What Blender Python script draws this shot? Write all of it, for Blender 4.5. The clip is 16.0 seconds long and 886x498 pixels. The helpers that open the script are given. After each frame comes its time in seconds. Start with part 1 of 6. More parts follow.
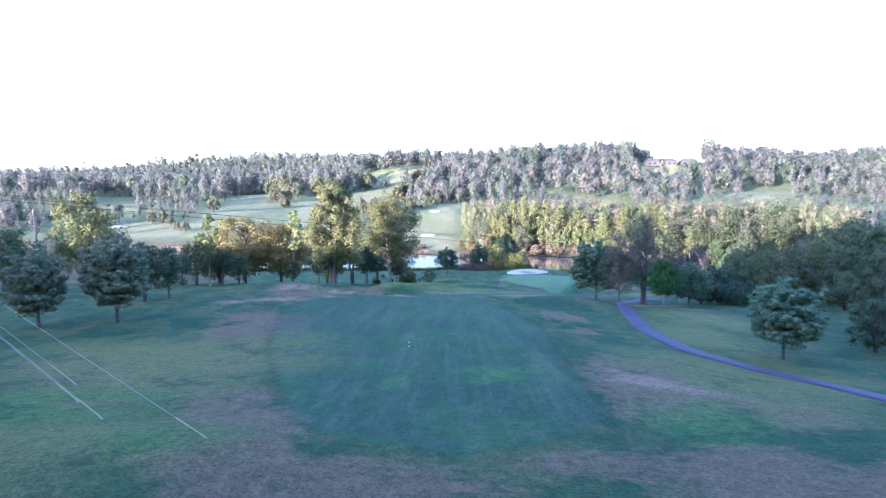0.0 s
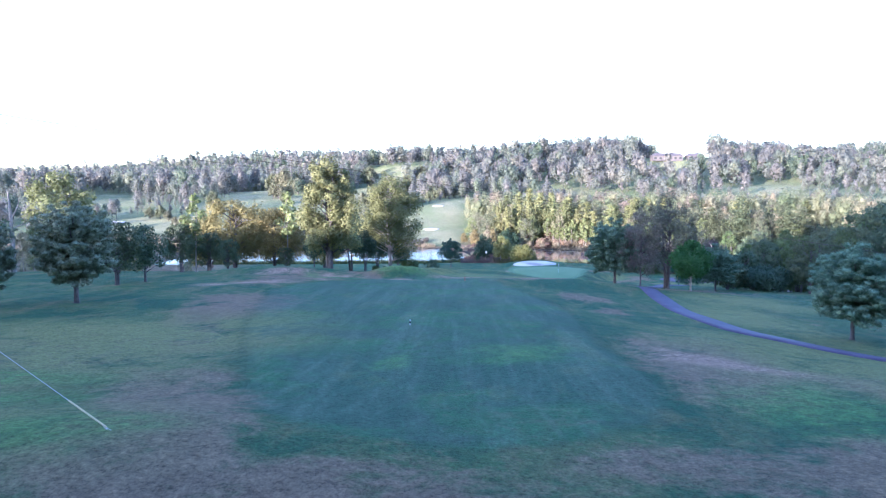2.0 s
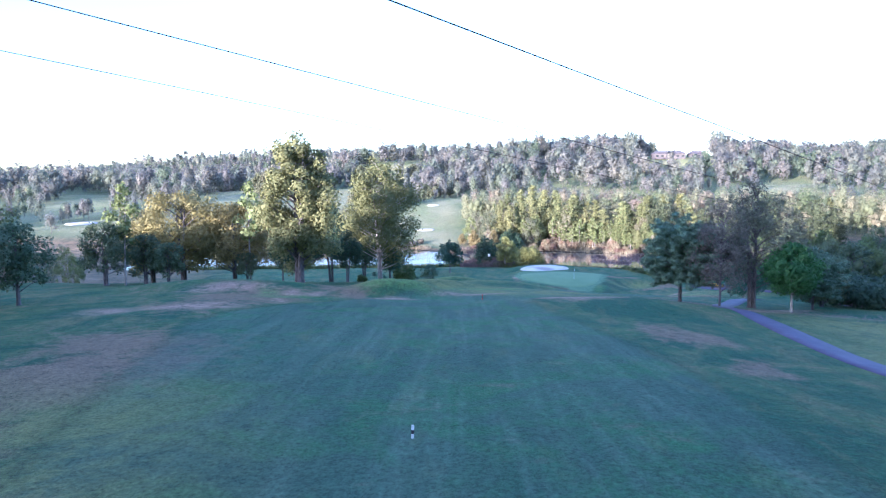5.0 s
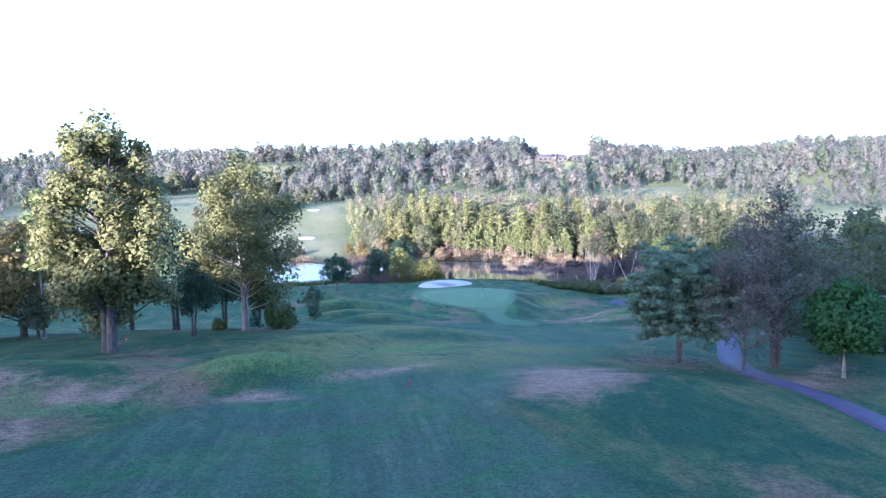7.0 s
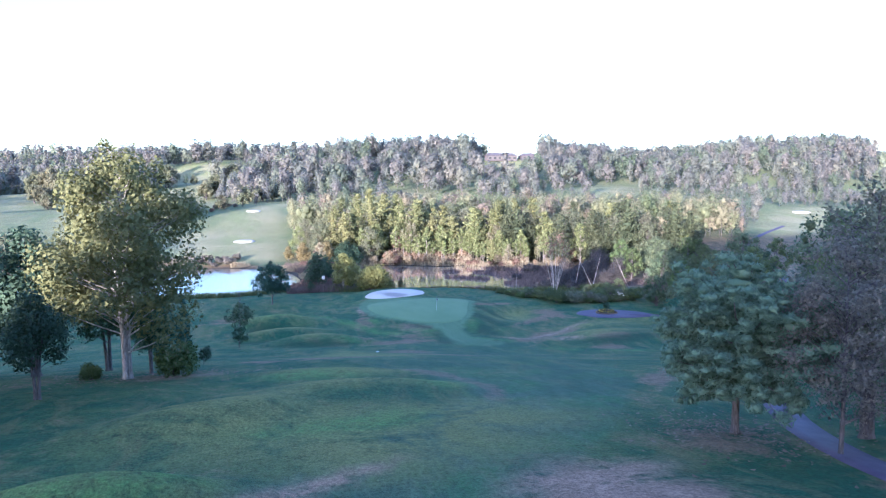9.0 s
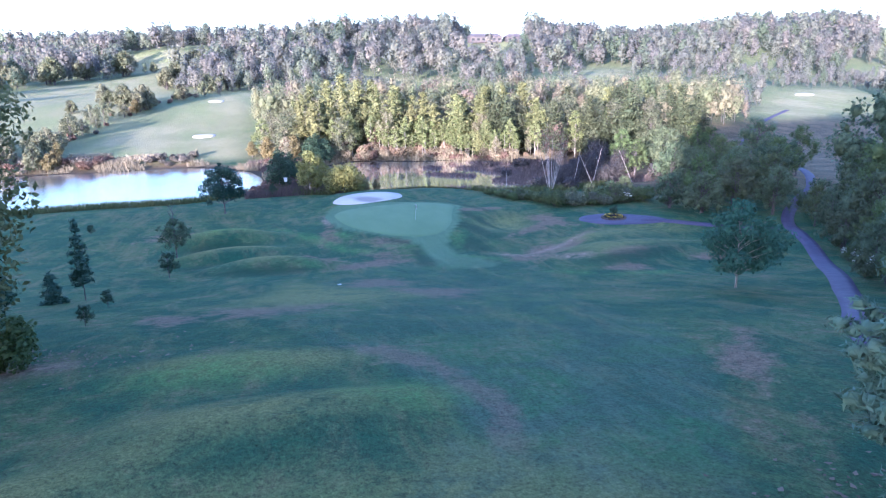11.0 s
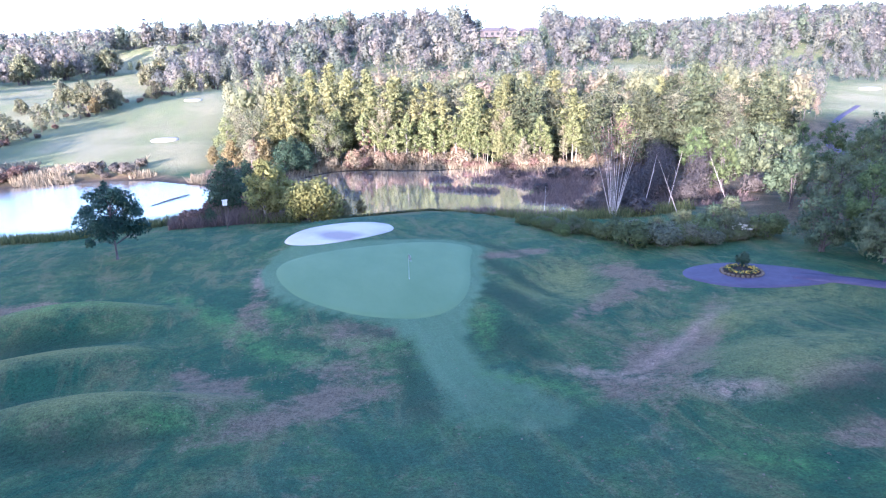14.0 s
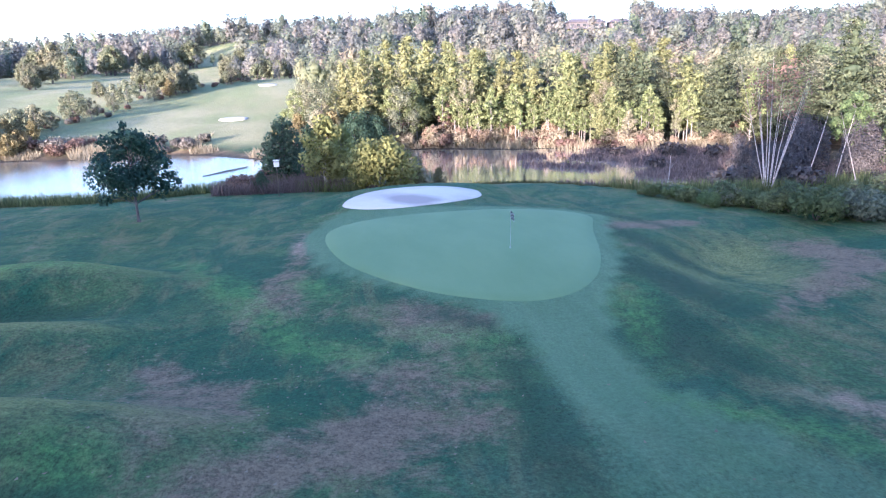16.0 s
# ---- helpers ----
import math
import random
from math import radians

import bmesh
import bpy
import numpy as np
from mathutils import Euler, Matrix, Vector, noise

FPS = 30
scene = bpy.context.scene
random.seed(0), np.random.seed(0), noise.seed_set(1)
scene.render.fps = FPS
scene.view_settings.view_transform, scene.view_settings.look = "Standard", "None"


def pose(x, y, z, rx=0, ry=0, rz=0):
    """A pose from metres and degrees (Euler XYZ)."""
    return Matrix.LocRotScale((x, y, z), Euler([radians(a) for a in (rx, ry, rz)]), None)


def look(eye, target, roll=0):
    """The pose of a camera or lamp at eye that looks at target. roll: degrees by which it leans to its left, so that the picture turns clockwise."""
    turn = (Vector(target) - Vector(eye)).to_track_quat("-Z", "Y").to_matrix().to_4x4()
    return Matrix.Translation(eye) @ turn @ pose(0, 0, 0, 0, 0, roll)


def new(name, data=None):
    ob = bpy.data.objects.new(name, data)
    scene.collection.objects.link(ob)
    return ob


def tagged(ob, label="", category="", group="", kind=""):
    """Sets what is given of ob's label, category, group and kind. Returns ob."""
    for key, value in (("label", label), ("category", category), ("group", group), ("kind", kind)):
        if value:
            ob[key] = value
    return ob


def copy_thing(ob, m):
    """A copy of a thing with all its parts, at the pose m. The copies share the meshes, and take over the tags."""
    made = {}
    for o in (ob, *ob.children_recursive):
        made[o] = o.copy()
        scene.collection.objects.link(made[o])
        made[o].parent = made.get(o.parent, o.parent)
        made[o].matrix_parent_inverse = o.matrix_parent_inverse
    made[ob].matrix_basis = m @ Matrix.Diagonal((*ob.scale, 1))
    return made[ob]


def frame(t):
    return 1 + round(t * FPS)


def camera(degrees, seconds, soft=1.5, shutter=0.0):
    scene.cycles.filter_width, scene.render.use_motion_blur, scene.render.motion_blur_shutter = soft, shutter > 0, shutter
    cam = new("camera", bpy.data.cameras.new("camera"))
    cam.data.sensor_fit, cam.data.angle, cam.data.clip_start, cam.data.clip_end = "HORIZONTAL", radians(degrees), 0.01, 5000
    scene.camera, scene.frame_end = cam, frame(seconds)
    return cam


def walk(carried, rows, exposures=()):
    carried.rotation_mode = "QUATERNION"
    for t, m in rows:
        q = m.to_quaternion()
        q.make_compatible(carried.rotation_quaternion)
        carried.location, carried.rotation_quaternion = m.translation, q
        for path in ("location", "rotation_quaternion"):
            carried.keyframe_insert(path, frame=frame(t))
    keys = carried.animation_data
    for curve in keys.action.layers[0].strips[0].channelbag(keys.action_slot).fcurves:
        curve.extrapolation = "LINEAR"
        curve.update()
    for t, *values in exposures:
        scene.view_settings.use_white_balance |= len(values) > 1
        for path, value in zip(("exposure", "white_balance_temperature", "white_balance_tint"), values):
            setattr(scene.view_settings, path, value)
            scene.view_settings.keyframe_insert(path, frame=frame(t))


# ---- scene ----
cam = camera(68.0, 16.0, soft=1.2)
PATH = [
    (0, (1.196, -39.232, 25.487), (1.142, -37.241, 25.304), -0.1),
    (0.5, (1.216, -38.76, 24.542), (1.17, -36.769, 24.357), -0.2),
    (1, (1.225, -37.148, 23.626), (1.175, -35.157, 23.441), -0.3),
    (1.5, (1.029, -35.144, 23.211), (0.972, -33.154, 23.025), -0.3),
    (2, (0.755, -32.58, 22.696), (0.693, -30.59, 22.511), -0.3),
    (2.5, (0.501, -29.937, 22.157), (0.434, -27.946, 21.973), -0.3),
    (3, (0.245, -26.895, 21.681), (0.175, -24.905, 21.499), -0.4),
    (5.5, (-1.43, -7.729, 21.292), (-1.444, -5.737, 21.11), -0.4),
    (6, (-1.779, -2.235, 21.495), (-1.711, -0.245, 21.314), -0.5),
    (6.5, (-2.175, 2.758, 21.777), (-1.909, 4.732, 21.597), -0.4),
    (7, (-2.25, 7.742, 21.946), (-1.934, 9.709, 21.768), -0.4),
    (7.5, (-2.177, 11.587, 21.999), (-1.774, 13.538, 21.823), -0.4),
    (8, (-2.014, 15.102, 22.08), (-1.567, 17.043, 21.903), -0.5),
    (10.3, (2.0, 29.85, 21.4), (2.503, 31.774, 21.191), -1.1),
    (10.5, (2.182, 31.643, 21.342), (2.689, 33.54, 20.961), -1.1),
    (11, (3.999, 36.9, 21.548), (4.5, 38.767, 21.036), -1.2),
    (11.5, (5.743, 42.115, 21.621), (6.249, 43.981, 21.109), -1.3),
    (12, (7.701, 48.253, 21.564), (8.208, 50.118, 21.051), -1.4),
    (12.5, (9.361, 54.572, 20.751), (9.871, 56.436, 20.239), -1.5),
    (13, (11.013, 61.288, 19.878), (11.525, 63.153, 19.367), -1.5),
    (13.5, (12.379, 67.291, 19.05), (12.894, 69.155, 18.542), -1.5),
    (14, (13.686, 73.007, 18.061), (14.155, 74.885, 17.558), -1.6),
    (14.5, (14.52, 77.715, 16.611), (14.956, 79.602, 16.115), -1.6),
    (15, (14.826, 81.891, 14.763), (15.126, 83.807, 14.273), -1.6),
    (15.5, (14.986, 84.868, 13.106), (15.236, 86.792, 12.618), -1.6),
    (16, (14.891, 87.98, 11.461), (15.145, 89.904, 10.976), -1.5),
]
walk(cam, [(t, look(eye, target, roll)) for t, eye, target, roll in PATH], exposures=[(0.0, 2.97, 4750, 26), (5.5, 2.86, 4680, 26), (8.0, 2.78, 4740, 25), (10.3, 2.62, 4760, 26), (11.0, 2.85, 4740, 30), (12.0, 3.08, 4780, 36), (13.5, 3.12, 4850, 34), (14.5, 3.05, 4950, 31), (16.0, 2.96, 5060, 28)])

# ---------------------------------------------------------------- sky, sun
SUN_UP, SUN_HEAD = 7.0, 38.0      # degrees above the horizon; the light travels this far right of +y
world = bpy.data.worlds.new("sky")
scene.world = world
world.use_nodes = True
_n = world.node_tree.nodes
_sky = _n.new("ShaderNodeTexSky")
_sky.sky_type, _sky.sun_disc = "NISHITA", False
_sky.sun_elevation, _sky.sun_rotation = radians(SUN_UP), radians(180 + SUN_HEAD)
_sky.air_density, _sky.dust_density, _sky.ozone_density = 1.0, 1.6, 1.6
world.node_tree.links.new(_sky.outputs[0], _n["Background"].inputs[0])
_n["Background"].inputs[1].default_value = 0.15
_light = bpy.data.lights.new("sun", "SUN")
_light.energy, _light.angle, _light.color = 3.9, radians(0.5), (1.0, 0.78, 0.52)
sun = new("sun", _light)
_h = radians(SUN_HEAD)
sun.matrix_world = look((0, 0, 300), Vector((0, 0, 300)) + Vector((math.sin(_h) * math.cos(radians(SUN_UP)), math.cos(_h) * math.cos(radians(SUN_UP)), -math.sin(radians(SUN_UP)))))

# ---------------------------------------------------------------- materials
def material(name, rough=0.8):
    m = bpy.data.materials.new(name)
    m.use_nodes = True
    b = m.node_tree.nodes["Principled BSDF"]
    b.inputs["Roughness"].default_value = rough
    b.inputs["Specular IOR Level"].default_value = 0.25
    return m, m.node_tree.nodes, m.node_tree.links, b


def noise_tex(n, l, scale, detail=4.0, rough=0.6, coord=None, stretch=None, distort=0.0):
    t = n.new("ShaderNodeTexNoise")
    t.inputs["Scale"].default_value, t.inputs["Detail"].default_value = scale, detail
    t.inputs["Roughness"].default_value, t.inputs["Distortion"].default_value = rough, distort
    if coord is not None:
        if stretch:
            mp = n.new("ShaderNodeMapping")
            mp.inputs["Scale"].default_value, mp.inputs["Rotation"].default_value = stretch[:3], (0, 0, radians(stretch[3]))
            l.new(coord, mp.inputs[0])
            coord = mp.outputs[0]
        l.new(coord, t.inputs["Vector"])
    return t.outputs["Fac"]


def ramp(n, l, fac, stops):
    r = n.new("ShaderNodeValToRGB")
    e = r.color_ramp.elements
    while len(e) < len(stops):
        e.new(0.5)
    for k, (p, c) in zip(e, stops):
        k.position, k.color = p, (*c, 1) if len(c) == 3 else c
    l.new(fac, r.inputs[0])
    return r.outputs[0]


def grey(v):
    return (v, v, v)


def mix(n, l, fac, a, b, blend="MIX"):
    m = n.new("ShaderNodeMix")
    m.data_type, m.blend_type = "RGBA", blend
    for sock, v in ((m.inputs[0], fac), (m.inputs[6], a), (m.inputs[7], b)):
        if isinstance(v, (int, float)):
            sock.default_value = v
        elif isinstance(v, tuple):
            sock.default_value = (*v, 1)
        else:
            l.new(v, sock)
    return m.outputs[2]


def calc(n, l, op, a, b=0.0, clamp=False):
    m = n.new("ShaderNodeMath")
    m.operation, m.use_clamp = op, clamp
    for sock, v in zip(m.inputs, (a, b)):
        if isinstance(v, (int, float)):
            sock.default_value = v
        else:
            l.new(v, sock)
    return m.outputs[0]


def bump(n, l, b, height, strength, distance):
    k = n.new("ShaderNodeBump")
    k.inputs["Strength"].default_value, k.inputs["Distance"].default_value = strength, distance
    l.new(height, k.inputs["Height"])
    l.new(k.outputs[0], b.inputs["Normal"])


def attribute(n, name):
    a = n.new("ShaderNodeAttribute")
    a.attribute_name = name
    return a.outputs["Fac"]


def leaf_material(name, dark, light, tint, through_light=0.35):
    """Leaves: two shades from leaf to leaf, a third from tree to tree."""
    m, n, l, b = material(name, 0.7)
    geo, info = n.new("ShaderNodeNewGeometry"), n.new("ShaderNodeObjectInfo")
    c = mix(n, l, geo.outputs["Random Per Island"], dark, light)
    c = mix(n, l, calc(n, l, "MULTIPLY", info.outputs["Random"], 0.6), c, tint)
    shade = calc(n, l, "FRACT", calc(n, l, "MULTIPLY", info.outputs["Random"], 17.3))
    c = mix(n, l, 1.0, c, calc(n, l, "ADD", 0.82, calc(n, l, "MULTIPLY", shade, 0.34)), "MULTIPLY")
    l.new(c, b.inputs["Base Color"])
    t, s = n.new("ShaderNodeBsdfTranslucent"), n.new("ShaderNodeMixShader")
    l.new(c, t.inputs[0])
    s.inputs[0].default_value = through_light
    l.new(b.outputs[0], s.inputs[1])
    l.new(t.outputs[0], s.inputs[2])
    l.new(s.outputs[0], n["Material Output"].inputs[0])
    return m


def bark_material(name, dark, light, scale=9.0, rings=False):
    m, n, l, b = material(name, 0.9)
    co = n.new("ShaderNodeTexCoord").outputs["Object"]
    f = noise_tex(n, l, scale, 6, 0.7, co, (1, 1, 5.0 if rings else 0.25, 0))
    l.new(ramp(n, l, f, [(0.35, dark), (0.6, light)]), b.inputs["Base Color"])
    bump(n, l, b, f, 0.6, 0.03)
    return m


def plain_material(name, color, rough=0.6, vary=0.12, scale=6.0, metal=0.0):
    m, n, l, b = material(name, rough)
    co = n.new("ShaderNodeTexCoord").outputs["Object"]
    f = noise_tex(n, l, scale, 5, 0.65, co)
    lo, hi = tuple(c * (1 - 2 * vary) for c in color), tuple(min(1, c * (1 + vary)) for c in color)
    l.new(ramp(n, l, f, [(0.3, lo), (0.7, hi)]), b.inputs["Base Color"])
    b.inputs["Metallic"].default_value = metal
    bump(n, l, b, f, 0.2, 0.01)
    return m


def turf_material():
    """Rough grass, mown fairway, worn and lush spots, valley floor, all on the one sheet of ground."""
    m, n, l, b = material("turf", 0.9)
    co = n.new("ShaderNodeTexCoord").outputs["Object"]
    fine = noise_tex(n, l, 7.0, 6, 0.8, co)
    tuft = noise_tex(n, l, 1.6, 6, 0.72, co, None, 0.3)
    blotch = noise_tex(n, l, 0.62, 6, 0.72, co, None, 0.8)
    mid = noise_tex(n, l, 0.20, 6, 0.68, co, None, 0.6)
    wide = noise_tex(n, l, 0.05, 4, 0.6, co)
    drift = noise_tex(n, l, 0.42, 5, 0.68, co, (1.0, 0.38, 1.0, 62.0), 0.5)
    streak = noise_tex(n, l, 0.5, 4, 0.6, co, (1.0, 0.13, 1.0, 8.0))

    def band(fac, lo, hi, top=1.0):
        return ramp(n, l, fac, [(lo, grey(0)), (hi, grey(top))])

    # rough: dark cool grass, drier olive drifts, and worn brown where the grass is thin
    rough = mix(n, l, band(mid, 0.42, 0.60), (0.019, 0.072, 0.033), (0.062, 0.108, 0.039))
    rough = mix(n, l, band(drift, 0.50, 0.66, 0.80), rough, (0.124, 0.122, 0.054))
    spread = calc(n, l, "ADD", calc(n, l, "MULTIPLY", mid, 0.45), calc(n, l, "ADD", calc(n, l, "MULTIPLY", blotch, 0.40), calc(n, l, "MULTIPLY", tuft, 0.22)))
    thin = calc(n, l, "ADD", spread, calc(n, l, "MULTIPLY", attribute(n, "worn"), 0.17))
    dry = mix(n, l, tuft, (0.136, 0.092, 0.060), (0.226, 0.150, 0.100))
    rough = mix(n, l, band(thin, 0.575, 0.700, 0.86), rough, dry)
    # fairway: short cool grass with mowing lanes, tracks and thin places
    fair = mix(n, l, band(streak, 0.35, 0.68), (0.030, 0.078, 0.044), (0.062, 0.108, 0.064))
    fair = mix(n, l, band(wide, 0.4, 0.65, 0.5), fair, (0.064, 0.094, 0.066))
    fair = mix(n, l, band(mid, 0.46, 0.60, 0.85), fair, (0.038, 0.116, 0.042))
    fair = mix(n, l, band(drift, 0.55, 0.70, 0.55), fair, (0.105, 0.135, 0.062))
    for turn, wide_by in ((14.0, 1.6), (-11.0, 1.3), (-30.0, 1.1)):
        track = noise_tex(n, l, wide_by, 2, 0.5, co, (1.0, 0.035, 1.0, turn))
        fair = mix(n, l, ramp(n, l, track, [(0.56, grey(0)), (0.66, grey(0.20)), (0.72, grey(0.04))]), fair, (0.120, 0.165, 0.115))
    fair = mix(n, l, band(thin, 0.58, 0.70, 0.65), fair, (0.140, 0.108, 0.082))
    c = mix(n, l, attribute(n, "fairway"), rough, fair)
    c = mix(n, l, calc(n, l, "MULTIPLY", attribute(n, "crest"), band(calc(n, l, "ADD", mid, calc(n, l, "MULTIPLY", tuft, 0.4)), 0.48, 0.70, 0.95)), c, (0.152, 0.162, 0.056))
    # taller dark edge grass, plus slope shade of the mounds as a turf colour
    c = mix(n, l, calc(n, l, "MULTIPLY", attribute(n, "verge_shade"), band(tuft, 0.15, 0.50, 0.95)), c, (0.017, 0.050, 0.022))
    mown = mix(n, l, band(streak, 0.35, 0.65), (0.086, 0.154, 0.075), (0.122, 0.190, 0.099))
    c = mix(n, l, attribute(n, "apron"), c, mown)
    c = mix(n, l, calc(n, l, "MULTIPLY", attribute(n, "lush"), band(tuft, 0.28, 0.60, 0.72)), c, (0.082, 0.180, 0.046))
    soil = mix(n, l, tuft, (0.220, 0.140, 0.100), (0.360, 0.245, 0.180))
    c = mix(n, l, calc(n, l, "MULTIPLY", attribute(n, "bare"), band(calc(n, l, "ADD", mid, calc(n, l, "MULTIPLY", tuft, 0.7)), 0.66, 0.84, 0.92)), c, soil)
    far = mix(n, l, band(wide, 0.4, 0.6), (0.200, 0.200, 0.104), (0.252, 0.240, 0.136))
    far = mix(n, l, band(noise_tex(n, l, 0.09, 4, 0.6, co, (1.0, 0.3, 1.0, -20.0)), 0.45, 0.62, 0.7), far, (0.158, 0.186, 0.076))
    c = mix(n, l, attribute(n, "meadow"), c, far)
    wild = mix(n, l, band(mid, 0.4, 0.65), (0.085, 0.070, 0.040), (0.190, 0.135, 0.080))
    c = mix(n, l, attribute(n, "wild"), c, wild)
    c = mix(n, l, attribute(n, "mud"), c, (0.060, 0.048, 0.036))
    blade = noise_tex(n, l, 18.0, 5, 0.85, co, (1.0, 0.5, 1.0, 15.0))
    grain = calc(n, l, "ADD", calc(n, l, "MULTIPLY", fine, 3.2), calc(n, l, "ADD", calc(n, l, "MULTIPLY", blade, 2.4), calc(n, l, "MULTIPLY", tuft, 1.0)))
    calm = calc(n, l, "ADD", calc(n, l, "MULTIPLY", attribute(n, "apron"), 0.55), calc(n, l, "MULTIPLY", attribute(n, "fairway"), 0.12), True)
    grain = mix(n, l, calm, calc(n, l, "MAXIMUM", calc(n, l, "SUBTRACT", grain, 2.27), 0.2), grey(1.0))
    c = mix(n, l, 1.0, c, grain, "MULTIPLY")
    l.new(c, b.inputs["Base Color"])
    bump(n, l, b, calc(n, l, "ADD", fine, calc(n, l, "MULTIPLY", tuft, 2.0)), 0.9, 0.12)
    return m


def green_material(name, lo, hi):
    m, n, l, b = material(name, 0.85)
    co = n.new("ShaderNodeTexCoord").outputs["Object"]
    f, w = noise_tex(n, l, 14.0, 5, 0.7, co), noise_tex(n, l, 0.35, 4, 0.6, co, (1, 0.4, 1, 30))
    c = mix(n, l, ramp(n, l, w, [(0.35, grey(0)), (0.65, grey(1))]), lo, hi)
    c = mix(n, l, 0.3, c, mix(n, l, f, grey(0.3), grey(0.7)), "OVERLAY")
    l.new(c, b.inputs["Base Color"])
    bump(n, l, b, f, 0.25, 0.02)
    return m


def sand_material():
    m, n, l, b = material("sand", 0.95)
    co = n.new("ShaderNodeTexCoord").outputs["Object"]
    f, w = noise_tex(n, l, 9.0, 6, 0.7, co), noise_tex(n, l, 0.3, 3, 0.5, co)
    c = mix(n, l, ramp(n, l, w, [(0.42, grey(0)), (0.62, grey(1))]), (0.50, 0.47, 0.43), (0.42, 0.39, 0.375))
    # greyer sand towards the middle of the bunker by the green
    grey_spot, place = n.new("ShaderNodeTexGradient"), n.new("ShaderNodeMapping")
    grey_spot.gradient_type, place.vector_type = "SPHERICAL", "TEXTURE"
    place.inputs["Location"].default_value, place.inputs["Scale"].default_value = (19.3, 139.8, 1.9), (3.6, 2.2, 3.0)
    l.new(co, place.inputs[0])
    l.new(place.outputs[0], grey_spot.inputs[0])
    c = mix(n, l, ramp(n, l, calc(n, l, "ADD", grey_spot.outputs["Fac"], calc(n, l, "MULTIPLY", calc(n, l, "SUBTRACT", w, 0.5), 0.8)), [(0.10, grey(0)), (0.50, grey(0.9))]), c, (0.25, 0.225, 0.23))
    l.new(mix(n, l, 0.3, c, mix(n, l, f, grey(0.3), grey(0.7)), "OVERLAY"), b.inputs["Base Color"])
    bump(n, l, b, f, 0.4, 0.04)
    return m


def asphalt_material():
    m, n, l, b = material("asphalt", 0.75)
    co = n.new("ShaderNodeTexCoord").outputs["Object"]
    f, w = noise_tex(n, l, 30.0, 5, 0.8, co), noise_tex(n, l, 0.7, 5, 0.7, co)
    c = mix(n, l, ramp(n, l, w, [(0.35, grey(0)), (0.7, grey(1))]), (0.064, 0.050, 0.088), (0.098, 0.080, 0.128))
    l.new(mix(n, l, 0.35, c, mix(n, l, f, grey(0.3), grey(0.7)), "OVERLAY"), b.inputs["Base Color"])
    bump(n, l, b, f, 0.4, 0.01)
    return m


def water_material():
    m, n, l, b = material("water", 0.03)
    co = n.new("ShaderNodeTexCoord").outputs["Object"]
    b.inputs["Base Color"].default_value = (0.80, 0.78, 0.75, 1)
    b.inputs["IOR"].default_value, b.inputs["Specular IOR Level"].default_value = 1.333, 0.5
    b.inputs["Metallic"].default_value = 0.88
    # wind ripples on the open pond, calm water in the sheltered marsh
    where = n.new("ShaderNodeSeparateXYZ")
    l.new(co, where.inputs[0])
    open_water = ramp(n, l, calc(n, l, "MULTIPLY", calc(n, l, "ADD", where.outputs[0], 100.0), 0.005), [(0.52, grey(1.0)), (0.60, grey(0.12))])
    bump(n, l, b, calc(n, l, "MULTIPLY", noise_tex(n, l, 7.0, 3, 0.6, co, (1, 1.6, 1, 0)), open_water), 0.30, 0.05)
    return m


TURF, SAND, ASPHALT, WATER = turf_material(), sand_material(), asphalt_material(), water_material()
GREEN = green_material("putting_green", (0.116, 0.184, 0.086), (0.137, 0.206, 0.100))
BARK = bark_material("bark", (0.046, 0.041, 0.042), (0.135, 0.120, 0.120))
BARK_PALE = bark_material("pale_bark", (0.16, 0.14, 0.12), (0.36, 0.33, 0.30))
BARK_BIRCH = bark_material("birch_bark", (0.182, 0.165, 0.161), (0.448, 0.413, 0.406), 3.0, True)
LEAF = leaf_material("leaf_green", (0.062, 0.103, 0.039), (0.133, 0.182, 0.070), (0.118, 0.133, 0.070))
LEAF_POPLAR = leaf_material("leaf_poplar", (0.124, 0.136, 0.056), (0.214, 0.214, 0.094), (0.160, 0.172, 0.070), 0.34)
LEAF_GOLD = leaf_material("leaf_gold", (0.210, 0.172, 0.068), (0.372, 0.290, 0.112), (0.230, 0.222, 0.094), 0.42)
LEAF_OCHRE = leaf_material("leaf_ochre", (0.150, 0.126, 0.060), (0.262, 0.212, 0.104), (0.190, 0.176, 0.080))
LEAF_LIME = leaf_material("leaf_lime", (0.117, 0.154, 0.053), (0.234, 0.264, 0.113), (0.191, 0.202, 0.094))
LEAF_DARK = leaf_material("leaf_dark", (0.028, 0.060, 0.040), (0.074, 0.126, 0.074), (0.060, 0.088, 0.056))
LEAF_SIDE = leaf_material("leaf_blue_green", (0.052, 0.094, 0.058), (0.124, 0.174, 0.100), (0.140, 0.142, 0.074))
LEAF_ASH = leaf_material("leaf_ash", (0.091, 0.120, 0.086), (0.195, 0.217, 0.144), (0.169, 0.159, 0.120))
LEAF_MAPLE = leaf_material("leaf_maple", (0.035, 0.095, 0.030), (0.065, 0.160, 0.050), (0.060, 0.120, 0.040))
LEAF_RUSSET = leaf_material("leaf_russet", (0.130, 0.080, 0.065), (0.240, 0.155, 0.125), (0.200, 0.140, 0.105))
LEAF_GREY = leaf_material("leaf_thin", (0.107, 0.102, 0.089), (0.200, 0.183, 0.154), (0.169, 0.146, 0.126))
LEAF_FOREST = leaf_material("leaf_forest", (0.199, 0.215, 0.122), (0.381, 0.372, 0.232), (0.343, 0.292, 0.206), 0.45)
